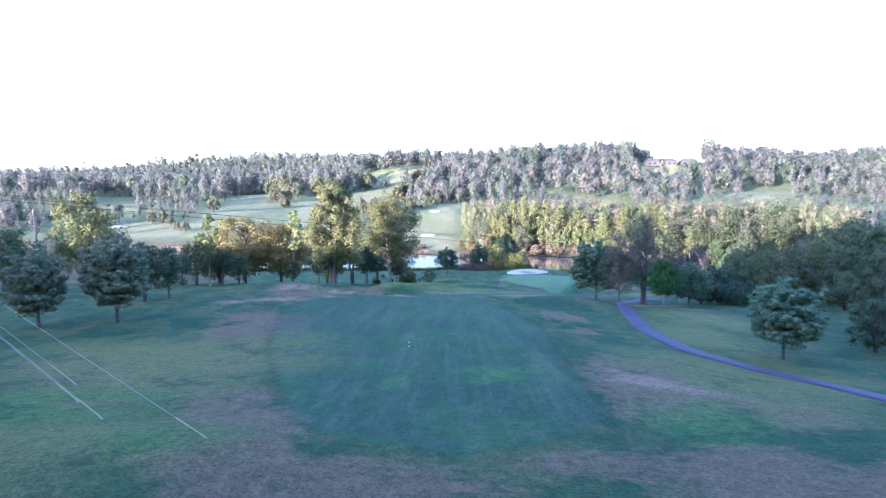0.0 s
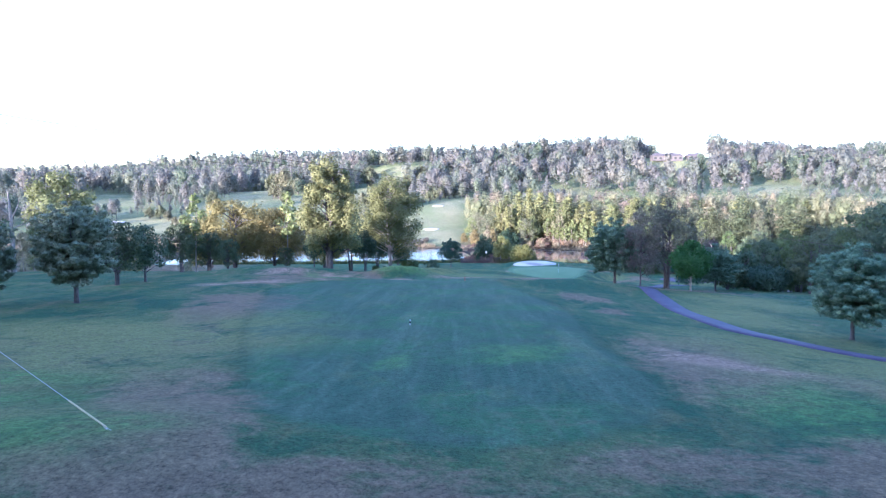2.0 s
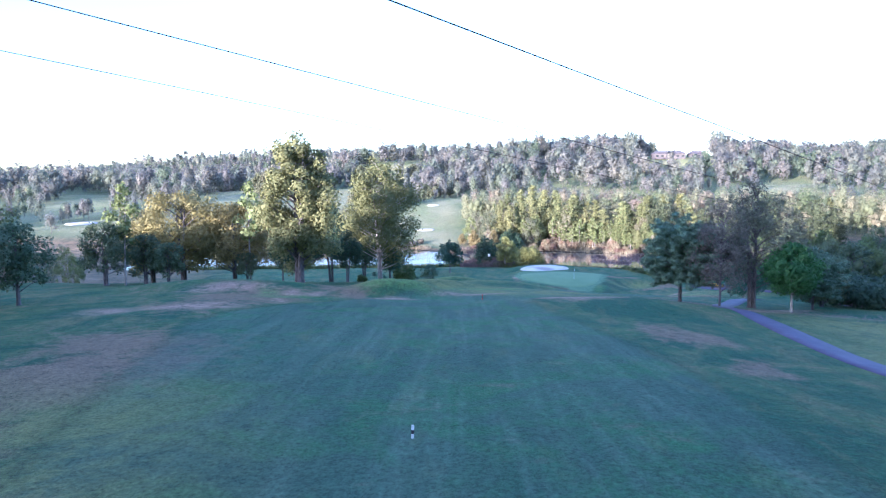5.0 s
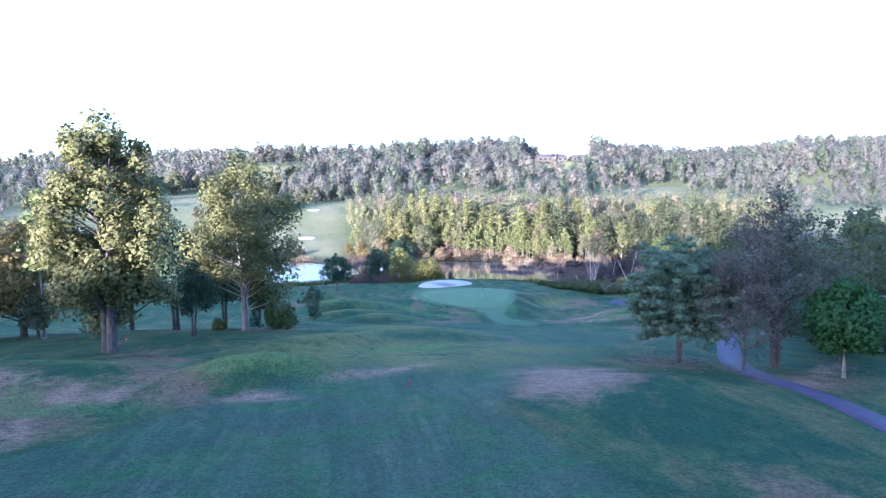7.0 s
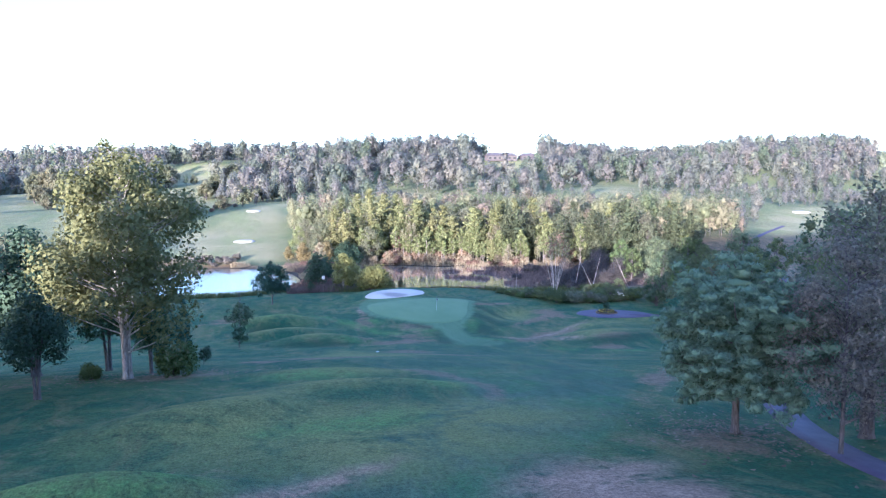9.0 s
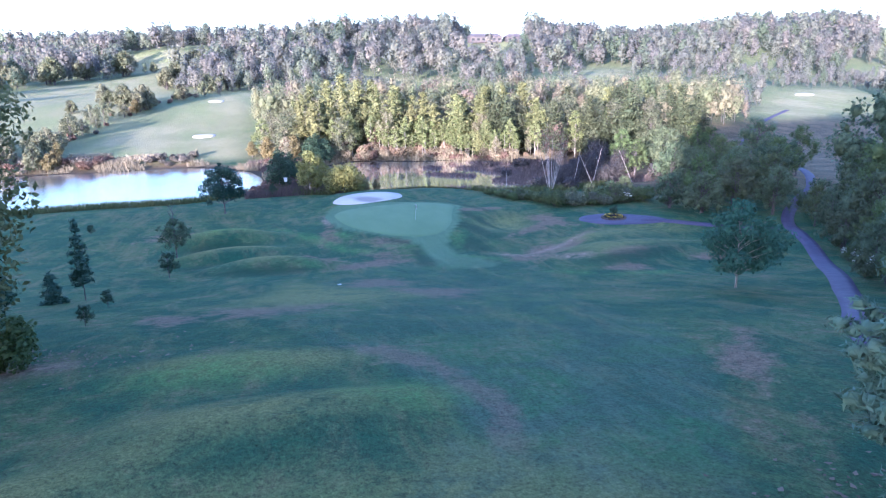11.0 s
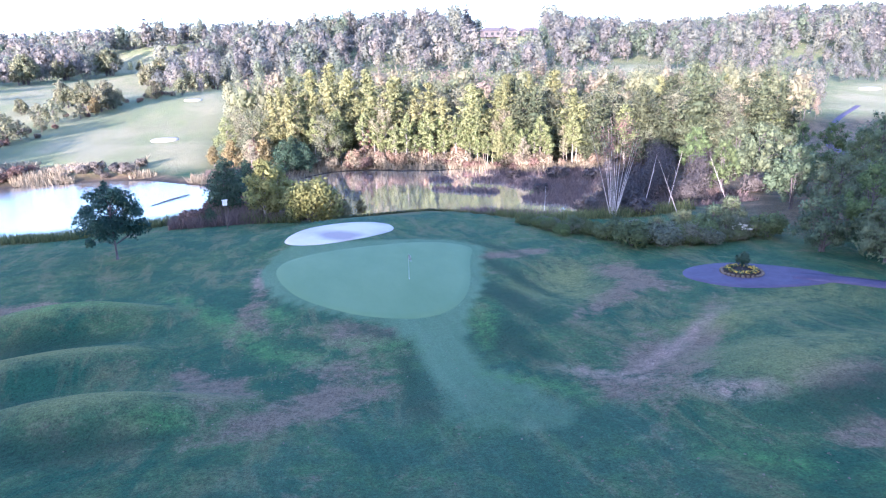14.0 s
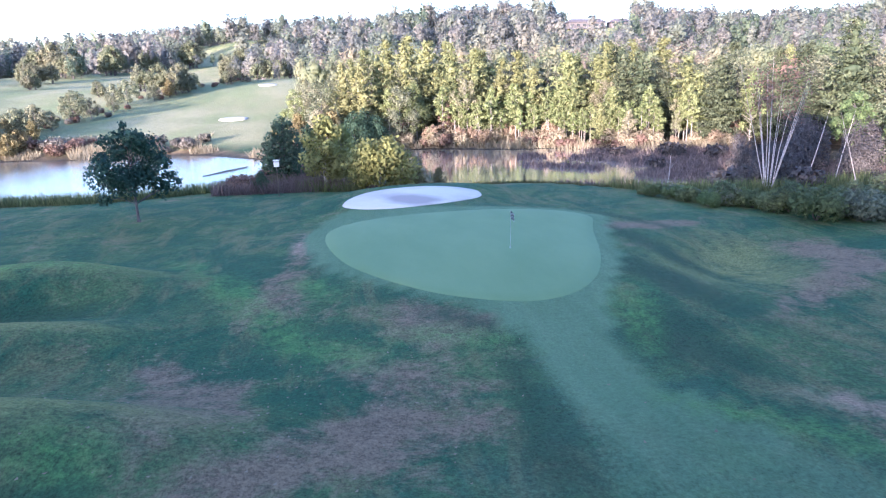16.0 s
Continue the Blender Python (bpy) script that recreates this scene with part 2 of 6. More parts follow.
LEAF_EMBER = leaf_material("leaf_ember", (0.224, 0.152, 0.103), (0.362, 0.277, 0.197), (0.310, 0.240, 0.158))
LEAF_DEEP = leaf_material("leaf_deep", (0.017, 0.049, 0.036), (0.048, 0.103, 0.070), (0.036, 0.069, 0.055))
LEAF_TEAL = leaf_material("leaf_teal", (0.032, 0.095, 0.063), (0.080, 0.179, 0.120), (0.056, 0.129, 0.083))
NEEDLE_DEEP = leaf_material("needles_deep", (0.026, 0.062, 0.044), (0.070, 0.132, 0.090), (0.045, 0.090, 0.060), 0.2)
LEAF_MOSS = leaf_material("leaf_moss", (0.060, 0.095, 0.030), (0.120, 0.160, 0.055), (0.100, 0.130, 0.045))
NEEDLE_GREY = leaf_material("needles_grey", (0.131, 0.162, 0.106), (0.312, 0.357, 0.240), (0.221, 0.255, 0.168), 0.15)
# forest pine needles with the shade of the right-hand woods in their colour
NEEDLE_SHADE = leaf_material("needles_shaded", (0.038, 0.054, 0.030), (0.092, 0.106, 0.056), (0.068, 0.076, 0.041), 0.2)
LEAF_YELLOW = leaf_material("leaf_yellow", (0.175, 0.176, 0.056), (0.322, 0.310, 0.104), (0.221, 0.236, 0.086))
# brown-grey twigs, darkened further to stand for shade over the marsh
LEAF_THICKET = leaf_material("leaf_thicket", (0.055, 0.047, 0.050), (0.102, 0.090, 0.092), (0.079, 0.074, 0.068), 0.15)
LEAF_OLIVE = leaf_material("leaf_olive", (0.110, 0.132, 0.076), (0.212, 0.226, 0.138), (0.178, 0.160, 0.116))
# the same pines' sunlit needles, brightness and yellow put into the colour
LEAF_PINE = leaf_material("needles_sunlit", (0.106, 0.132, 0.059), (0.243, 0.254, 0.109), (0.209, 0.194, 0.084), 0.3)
NEEDLE = leaf_material("needles", (0.072, 0.138, 0.093), (0.193, 0.284, 0.188), (0.116, 0.179, 0.115), 0.06)


def far_leaf_material(name, stops):
    """Distant crowns: the tone changes from tree to tree and a little from spray to spray."""
    m, n, l, b = material(name, 0.8)
    geo = n.new("ShaderNodeNewGeometry")
    c = ramp(n, l, attribute(n, "tone"), stops)
    c = mix(n, l, 1.0, c, calc(n, l, "ADD", 0.92, calc(n, l, "MULTIPLY", geo.outputs["Random Per Island"], 0.16)), "MULTIPLY")
    l.new(c, b.inputs["Base Color"])
    t, s = n.new("ShaderNodeBsdfTranslucent"), n.new("ShaderNodeMixShader")
    l.new(c, t.inputs[0])
    s.inputs[0].default_value = 0.56
    l.new(b.outputs[0], s.inputs[1])
    l.new(t.outputs[0], s.inputs[2])
    l.new(s.outputs[0], n["Material Output"].inputs[0])
    return m


# the greyed tones carry the distance haze in the leaf colour itself
FAR_LEAF_HAZED = far_leaf_material("far_woods", [(0.0, (0.127, 0.166, 0.117)), (0.25, (0.184, 0.204, 0.173)), (0.5, (0.165, 0.169, 0.165)), (0.75, (0.222, 0.214, 0.200)), (1.0, (0.213, 0.250, 0.178))])
MID_LEAF = far_leaf_material("mid_woods", [(0.0, (0.175, 0.212, 0.116)), (0.35, (0.248, 0.264, 0.156)), (0.6, (0.296, 0.280, 0.181)), (0.85, (0.279, 0.231, 0.185)), (1.0, (0.226, 0.256, 0.148))])

# ---------------------------------------------------------------- lie of the land
PROFILE_Y = (-600, -300, -150, -80, -45, -20, 0, 20, 38, 50, 60, 70, 80, 90, 100, 108, 116, 140, 150, 157, 165, 214, 222, 235, 260, 300, 375, 450, 520, 600, 700, 900, 1500, 5000)
PROFILE_Z = (62, 48, 33, 24, 19.2, 17.0, 15.2, 14.2, 12.9, 11.7, 10.6, 9.2, 7.0, 4.9, 3.0, 1.9, 1.5, 1.4, 1.3, 0.9, 0.3, 0.5, 1.4, 3.0, 5.2, 9.0, 14.5, 22, 32, 39, 42, 40, 40, 40)
# x, y, half-length along x, half-length along y, height, turn in degrees
MOUNDS = (
    (10.0, 34.0, 9.0, 4.5, 0.7, 15), (-5.8, 40.6, 3.9, 1.9, 1.35, 12), (-20.0, 42.0, 9.0, 4.0, 0.9, 0), (-7.0, -19.0, 6.0, 4.0, 0.5, 0),
    (21.5, 127.0, 13.0, 13.0, 1.35, 0), (20.0, 145.5, 11.0, 6.0, 1.5, 25), (35.6, 121.0, 5.4, 3.3, -0.85, 55),
    (-2.0, 122.5, 6.5, 3.0, 1.6, -8), (4.0, 105.0, 6.5, 2.8, 1.4, -6), (-1.0, 113.5, 6.5, 2.8, 1.2, 10), (-3.4, 51.8, 5.0, 2.2, 0.75, 25), (3.5, 56.6, 6.0, 2.2, 0.70, 6), (3.5, 64.0, 7.0, 2.4, 0.35, -8),
    (43.0, 101.0, 9.0, 5.0, 1.3, 12), (45.0, 108.5, 6.0, 3.2, 0.9, 0))


# the skyline: bearing across the valley (x over y), and the height of the ridge there
RIDGE_AT = (-1.4, -0.8, -0.6, -0.5, -0.4, -0.3, -0.2, -0.155, -0.12, -0.07, -0.03, 0.02, 0.07, 0.14, 0.2, 0.262, 0.285, 0.31, 0.385, 0.43, 0.48, 0.54, 0.61, 0.69, 0.77, 0.92, 1.07, 1.5)
RIDGE_Z = (27, 30, 33, 40, 46, 48.5, 48.5, 47.5, 52.0, 52.5, 47.5, 48.5, 56.0, 53.5, 53.5, 54.5, 48.0, 43.0, 42.0, 47.0, 50.0, 46.5, 49.0, 52.5, 58.5, 62.0, 65.0, 63)


def smooth(a, b, v):
    w = np.clip((v - a) / (b - a), 0, 1)
    return w * w * (3 - 2 * w)


_fy = np.arange(-600.0, 5000.0, 2.0)
_fz = np.interp(_fy, PROFILE_Y, PROFILE_Z)
for _ in range(2):
    _fz = np.convolve(np.pad(_fz, 3, mode="edge"), np.ones(7) / 7, "valid")


def wobble(x, y, s, k=0.0):
    """Soft wandering heights between -1 and 1, of about s metres across."""
    u, v = x / s, y / s
    return (np.sin(1.9 * u + 1.3 * np.sin(1.1 * v + k)) + np.sin(2.3 * v + 1.7 * np.sin(0.9 * u + 2 * k + 1)) + np.sin(1.4 * (u + v) + k)) / 3


def pond_depth(x, y):
    """Above 0 inside the pond and the marsh, in metres from the shore."""
    near = 161.5 + 6 * np.exp(-(((x - 1) / 8) ** 2)) - 13 * smooth(32, 46, x) - 3.0 * smooth(-25, -70, x) + 0.6 * np.sin(x / 5.0)
    far = 216 - 15 * smooth(-14, 3, x) + 8 * smooth(12, 26, x) - 6 * smooth(28, 48, x) - 12 * smooth(48, 62, x) + 0.8 * np.sin(x / 4.0 + 1)
    side = np.minimum(x + 95, 74 - x + 3 * np.sin(y / 8.0))
    spit = 7 - np.abs(x - 9 - 2.5 * np.sin(y / 9.0)) - 0.02 * (y - 165)
    return np.minimum(np.minimum(np.minimum(y - near, far - y), side), -spit)


def land(x, y):
    x, y = np.asarray(x, float), np.asarray(y, float)
    z = np.interp(y, _fy, _fz)
    z = z - 0.03 * np.clip(x, -14, 45) * smooth(0, 45, y) * (1 - smooth(104, 118, y))
    z = z - np.clip(x - 5, 0, 40) * (0.062 * smooth(-25, 5, y) * (1 - smooth(12, 40, y)) + 0.03 * smooth(15, 40, y) * (1 - smooth(50, 76, y)) + 0.038 * smooth(50, 76, y) * (1 - smooth(86, 104, y)))
    for mx, my, rx, ry, h, turn in MOUNDS:
        c, s = math.cos(radians(turn)), math.sin(radians(turn))
        u, v = ((x - mx) * c + (y - my) * s) / rx, ((y - my) * c - (x - mx) * s) / ry
        z = z + h * np.exp(-(u * u + v * v) ** 1.3)
    near = (1 - smooth(140, 160, y)) * smooth(-80, -40, y)
    z = z + near * (0.16 * wobble(x, y, 9.0) + 0.07 * wobble(x, y, 3.6, 2.0))
    # far side of the valley
    far = smooth(225, 330, y)
    z = z + far * (3.0 * wobble(x, y, 60.0, 1.0) + 7.0 * smooth(300, 700, y) * wobble(x, y, 170.0, 2.0))
    z = z + smooth(330, 560, y) * (0.034 * np.clip(x, -200, 420) + 9 * np.exp(-((x - 165) / 60) ** 2 - ((y - 505) / 60) ** 2))
    bearing = (x - 8) / np.maximum(y - 30, 50)
    off = smooth(-0.12, -0.36, bearing)
    z = z - 12 * off * smooth(450, 600, y)
    z = z - 10 * smooth(0.40, 0.46, bearing) * (1 - smooth(0.68, 0.78, bearing)) * smooth(400, 520, y)
    rise, ridge = smooth(515 + 150 * off, 690 + 280 * off, y), np.interp(bearing, RIDGE_AT, RIDGE_Z)
    z = z * (1 - rise) + rise * (ridge + off * 0.39 * (ridge - 10) + 1.5 * wobble(x, y, 45.0, 4.0))
    d = pond_depth(x, y)
    z = np.where(d > -4, z * (1 - smooth(-4, 0, d)) + smooth(-4, 0, d) * (0.12 - 0.35 * smooth(0, 4, d)), z)
    return z

# ---------------------------------------------------------------- ground and its zones
def mesh_from(name, verts, faces, mat, smooth_shade=False, normals=None):
    """A mesh from arrays of corners and of faces with equal counts of corners."""
    me = bpy.data.meshes.new(name)
    verts, faces = np.asarray(verts, np.float32), np.asarray(faces, np.int32)
    k = faces.shape[1]
    me.vertices.add(len(verts))
    me.vertices.foreach_set("co", verts.ravel())
    me.loops.add(faces.size)
    me.loops.foreach_set("vertex_index", faces.ravel())
    me.polygons.add(len(faces))
    me.polygons.foreach_set("loop_start", np.arange(0, faces.size, k, dtype=np.int32))
    me.update(calc_edges=True)
    me.materials.append(mat)
    if smooth_shade:
        me.polygons.foreach_set("use_smooth", np.ones(len(faces), bool))
    if normals is not None:
        me.polygons.foreach_set("use_smooth", np.ones(len(faces), bool))
        me.normals_split_custom_set_from_vertices(np.asarray(normals, np.float32))
    return me


def piece(name, verts, faces, *rest, label="", smooth_shade=False):
    """One part under its thing: corners, faces, perhaps the way each corner faces, material, thing, label."""
    normals = rest[0] if isinstance(rest[0], np.ndarray) else None
    mat, parent, *more = rest[1:] if normals is not None else rest
    label = more[0] if more else label
    ob = new(name, mesh_from(name, verts, faces, mat, smooth_shade, normals))
    ob.parent = parent
    return tagged(ob, label)


def part(name, bm, mat, parent, label="", smooth_shade=False):
    me = bpy.data.meshes.new(name)
    for f in bm.faces:
        f.smooth = smooth_shade
    bm.to_mesh(me)
    bm.free()
    me.materials.append(mat)
    ob = new(name, me)
    ob.parent = parent
    return tagged(ob, label)


def steps(*runs):
    """Coordinates of grid lines: (from, to, step) runs, joined."""
    return np.unique(np.round(np.concatenate([np.arange(a, b, s) for a, b, s in runs]), 3))


def spot(x, y, cx, cy, rx, ry, turn=0.0, soft=0.35):
    c, s = math.cos(radians(turn)), math.sin(radians(turn))
    u, v = ((x - cx) * c + (y - cy) * s) / rx, ((y - cy) * c - (x - cx) * s) / ry
    d = np.sqrt(u * u + v * v) + 0.16 * np.sin(3 * np.arctan2(v, u) + cx) + 0.08 * np.sin(7 * np.arctan2(v, u) + cy)
    return 1 - smooth(1 - soft, 1 + soft, d)


# along the hole: y, and the fairway's two edges there
FAIR_Y = (-18.5, -17.5, -15, -11, -4, 2, 8, 13, 17, 22, 26, 28, 31, 34, 38, 46, 55, 60, 66, 75, 92, 100, 104, 113)
FAIR_L = (0.8, -3, -5, -6.6, -8.9, -11, -12.6, -13.8, -14.5, -15.4, -15, -13.4, -10.8, -8.8, -6, 3, 9.6, 9, 6, 3, 7.5, 13, 19.8, 21.2)
FAIR_R = (0.8, 3.5, 6.2, 7.2, 7.2, 7.0, 7.6, 7.6, 7.1, 5.8, 5.1, 4.7, 3.9, 4.6, 6, 13, 19, 22, 24, 24, 29.5, 30, 25.8, 25.2)


def fairway_depth(x, y):
    """Metres inside the fairway's edge, below 0 outside it."""
    return np.minimum(np.minimum(x - np.interp(y, FAIR_Y, FAIR_L), np.interp(y, FAIR_Y, FAIR_R) - x), 0.8 * (y + 18.6)) + 0.10 * np.sin(y / 2.3 + x)


def fairway(x, y):
    return smooth(-0.35, 0.35, fairway_depth(x, y))


def field(x, y, ring, soft=5.0):
    """1 inside a field's outline, 0 outside it."""
    hit, far = np.zeros(x.shape, bool), np.full(x.shape, 1e9)
    for (ax, ay), (bx, by) in zip(ring, ring[1:] + ring[:1]):
        hit ^= ((ay > y) != (by > y)) & (x < (bx - ax) * (y - ay) / (by - ay + 1e-9) + ax)
        t = np.clip(((x - ax) * (bx - ax) + (y - ay) * (by - ay)) / ((bx - ax) ** 2 + (by - ay) ** 2), 0, 1)
        far = np.minimum(far, np.hypot(x - ax - t * (bx - ax), y - ay - t * (by - ay)))
    return smooth(-soft, soft, np.where(hit, far, -far) + 2.0 * np.sin(x / 9.0 + y / 14.0))


FIELDS = ([(-2, 372), (6, 366), (0, 342), (-2, 300), (-2, 260), (0, 219), (-36, 219), (-46, 232), (-42, 255), (-34, 278), (-26, 302), (-17, 331), (-8, 362)],
          [(-116, 425), (-84, 300), (-78, 262), (-62, 262), (-60, 285), (-53, 301), (-40, 316), (-38, 405), (-48, 495), (-64, 506), (-82, 484), (-112, 464)],
          [(-94, 606), (-60, 598), (-22, 588), (-28, 542), (-52, 507), (-78, 534)], [(-115, 285), (-123, 466), (-140, 590), (-172, 590), (-162, 404), (-135, 290)],
          [(-176, 258), (-95, 244), (-84, 290), (-160, 296)], [(-285, 485), (-255, 480), (-178, 310), (-205, 290)], [(172, 400), (216, 445), (240, 434), (200, 372), (187, 341), (178, 362)],
          [(167, 227), (200, 264), (244, 304), (290, 306), (240, 240), (190, 212), (150, 196), (140, 204)], [(32, 424), (62, 428), (86, 418), (78, 396), (40, 404)], [(138, 474), (146, 512), (150, 524), (212, 524), (200, 506), (186, 466)])


def meadow(x, y):
    """The open fairways of the far hillsides."""
    x, y = np.atleast_1d(np.asarray(x, float)), np.atleast_1d(np.asarray(y, float))
    v = np.zeros(x.shape)
    near = (y > 180) & (y < 680) & (np.abs(x) < 320)
    for ring in FIELDS:
        v[near] = np.maximum(v[near], field(x[near], y[near], ring))
    return v


def spots(x, y, rows, soft=0.5):
    v = 0
    for q in rows:
        v = np.maximum(v, spot(x, y, *q[:4], q[4], soft))
    return v


# x, y, half-length, half-width, turn
BARE = ((10.9, -5.9, 3.4, 1.2, -48), (36.8, 106.4, 6.0, 0.45, 34), (30.6, 103.6, 2.4, 0.5, 140), (8.8, 37.0, 4.4, 2.3, 64), (9.6, 40.2, 3.0, 1.4, 12), (-5.9, 36.6, 1.6, 0.8, 12), (0.2, 41.5, 3.4, 0.5, 33), (22.4, 38.2, 2.2, 0.8, 34), (27.4, 43.0, 4.2, 0.8, 40), (-13.7, 37.1, 1.3, 0.7, 104), (-13.3, 31.7, 1.6, 0.4, 108),
        (-11.9, 37.3, 1.0, 0.7, 89), (-19.0, 38.5, 3.1, 1.5, 19), (-17.8, 28.5, 2.8, 1.4, 11), (-22.3, 26.1, 1.8, 1.2, 92), (35.0, 98.7, 1.9, 0.9, -30), (-7.6, 66.0, 2.4, 1.0, 10), (11.4, 127.1, 3.4, 0.35, 93))
WORN = ((9.8, -6.4, 6.3, 2.4, 87), (-8.2, -13.7, 5.6, 2.0, 123), (-8.5, -10.1, 1.8, 1.0, 133), (11.8, -4.7, 6.5, 3.4, 76), (-6.1, -18.7, 6.0, 2.2, 104), (-1.1, -21.6, 3.0, 1.6, 0), (9.1, -19.6, 4.2, 2.6, 10), (-12.8, 0.4, 6.0, 1.8, 109), (15.1, -11.4, 4.5, 2.2, 82),
        (10.6, 20.9, 3.4, 2.1, 90), (11.2, 13.6, 2.4, 1.2, 76), (-15.3, 12.4, 2.6, 0.9, 123), (-12.1, 44.1, 9.0, 2.2, 111), (17.6, 44.4, 2.6, 2.0, 47), (8.8, 63.2, 3.3, 1.0, 124), (10.7, 58.6, 2.6, 0.6, 102), (10.7, 54.6, 2.8, 0.6, 72), (23.8, 59.4, 4.4, 1.0, 48),
        (-2.2, 76.4, 3.1, 1.6, 107), (14.8, 104.2, 4.6, 2.2, 38), (41.6, 98.1, 3.1, 1.6, 11), (38.9, 93.2, 2.4, 1.8, -6), (15.4, 108.6, 3.4, 1.3, 119), (11.1, 119.8, 6.5, 1.1, 83), (39.5, 107.3, 10.5, 1.0, 46), (38.0, 116.2, 6.0, 1.4, 33), (33.9, 103.7, 4.3, 2.6, 50),
        (9.1, 107.5, 3.9, 1.9, 91), (17.6, 113.5, 2.6, 1.9, 119), (40.6, 118.6, 4.1, 1.5, 49), (7.8, 110.9, 1.2, 0.9, 113), (30.8, 101.9, 2.5, 2.1, 149),
        (8.6, 37.0, 5.5, 3.2, 64), (-16.5, 33.0, 7.0, 4.0, 80), (-16.0, -4.0, 6.0, 7.0, 0), (-15.0, 12.0, 4.0, 8.0, 0), (-3.5, -25.0, 4.0, 1.6, 10), (4.5, -24.0, 3.0, 1.2, -10), (14.0, -21.0, 3.0, 2.0, 20), (12.7, 91.1, 3.0, 3.0, 0), (16.0, 83.0, 3.0, 4.5, 0), (42.3, 121.0, 2.2, 4.4, 20), (33.5, 128.8, 6.0, 1.2, 18), (-8.0, 128.0, 5.0, 2.0, 0), (51.9, 95.4, 4.0, 2.0, 0), (3.4, 77.1, 4.0, 2.6, 0), (22.4, 38.2, 4.0, 2.4, 30))
LUSH = ((3.1, -5.9, 1.4, 1.1, 58), (-2.1, -6.4, 1.4, 0.6, 81), (-17.6, -11.8, 2.0, 1.2, 111), (-6.3, 40.2, 2.6, 1.1, 3), (10.6, 116.2, 5.2, 0.6, 111), (26.5, 113.1, 3.4, 0.9, 71), (-15.4, 36.7, 2.6, 0.7, 111), (11.1, -14.0, 3.1, 1.7, 72),
        (31.9, 92.8, 2.2, 0.9, -35), (1.0, 62.6, 3.4, 1.4, 0), (8.0, 57.8, 2.0, 1.6, 0), (-8.1, -18.6, 2.2, 1.3, 20), (-14.5, -14.5, 3.2, 1.4, 10), (-14.4, -10.8, 2.6, 1.2, 0), (11.4, -13.0, 3.0, 1.6, -15), (3.4, -4.6, 2.0, 1.4, 0), (5.6, 124.6, 2.6, 0.8, -62), (8.6, 119.6, 3.0, 0.75, -60),
        (11.0, 115.0, 3.0, 0.8, -58), (13.6, 111.4, 2.6, 0.9, -35), (18.3, 111.9, 2.6, 0.8, -20), (12.6, 118.6, 1.8, 0.7, -55), (25.6, 104.2, 2.2, 0.6, -50), (27.2, 102.6, 2.2, 0.7, -50), (7.5, 103.1, 1.4, 0.9, 0), (-14.0, 43.5, 4.0, 1.3, 0),
        (-2.0, 123.0, 4.0, 1.2, -8), (39.0, 90.0, 4.0, 0.9, -10), (2.0, 49.0, 4.0, 1.4, 10), (-5.2, 41.2, 2.6, 0.9, 12), (-13.5, 35.0, 3.0, 1.2, 0))
# dark strips of taller grass beside the mown apron, and shade painted on the mounds' near slopes
VERGE_SHADE = ((29.4, 117.4, 1.7, 5.6, 22), (27.2, 110.5, 1.9, 3.4, 8), (32.0, 124.0, 1.0, 5.0, 16), (34.2, 131.0, 0.8, 4.0, 20), (19.4, 113.0, 3.2, 0.7, -50), (20.2, 107.0, 0.6, 4.0, 0), (19.6, 103.0, 0.6, 3.0, 0), (-1.6, 108.0, 4.5, 1.5, 0), (2.8, 101.6, 5.0, 1.2, -6), (-2.2, 118.4, 5.0, 1.3, -8), (41.5, 96.8, 6.0, 1.2, 12))
CREST = ((-16.0, -2.0, 8.0, 10.0, 0), (17.0, -3.0, 6.0, 8.0, 0), (21.0, 14.0, 3.5, 10.0, 0), (26.0, 28.0, 5.0, 9.0, 0), (35.8, 121.6, 5.6, 3.4, 55), (-5.4, 41.0, 3.6, 1.5, 12), (-3.4, 52.2, 4.4, 1.5, 25), (3.5, 57.0, 5.4, 1.5, 6), (2.5, 63.4, 5.0, 1.2, -8), (-2.0, 123.4, 5.5, 1.8, -8), (4.0, 105.9, 5.0, 1.8, -6), (-1.0, 114.4, 5.0, 1.8, 10), (43.0, 102.2, 7.5, 3.0, 12), (45.0, 109.0, 5.0, 2.4, 0), (52.0, 112.0, 6.0, 2.5, 0),
         (3.0, 48.0, 9.0, 5.0, 0), (7.0, 84.0, 5.0, 6.0, 20), (-16.0, -20.0, 8.0, 5.0, 0))


def closed(points, per=8):
    """A round closed outline through a few points."""
    p, out = np.asarray(points, float), []
    for i in range(len(p)):
        a, b, c, d = p[i - 1], p[i], p[(i + 1) % len(p)], p[(i + 2) % len(p)]
        for t in np.arange(per) / per:
            out.append(0.5 * (2 * b + (c - a) * t + (2 * a - 5 * b + 4 * c - d) * t * t + (3 * b - a - 3 * c + d) * t ** 3))
    return np.array(out)


GREEN_RING = closed([(13.0, 127.5), (14.0, 132.3), (18.0, 134.4), (23.5, 135.2), (28.8, 134.8), (30.9, 131.5), (29.4, 126.5), (27.6, 120.5), (25.8, 116.8), (23.6, 115.1), (21.0, 115.2), (17.4, 117.4), (14.4, 121.5)])
APRON_RING = closed([(11.6, 127.5), (13.2, 136.6), (17.6, 138.0), (23.6, 138.2), (29.8, 136.8), (32.2, 132.0), (30.4, 126.0), (28.4, 119.5), (25.8, 114.3), (24.5, 110.5), (24.5, 107.0), (25.8, 102.8), (26.6, 99.2), (24.2, 98.0), (21.0, 99.6), (20.9, 103.0), (21.2, 107.0), (21.0, 111.2), (19.4, 115.0), (16.4, 117.4), (13.4, 120.8)])


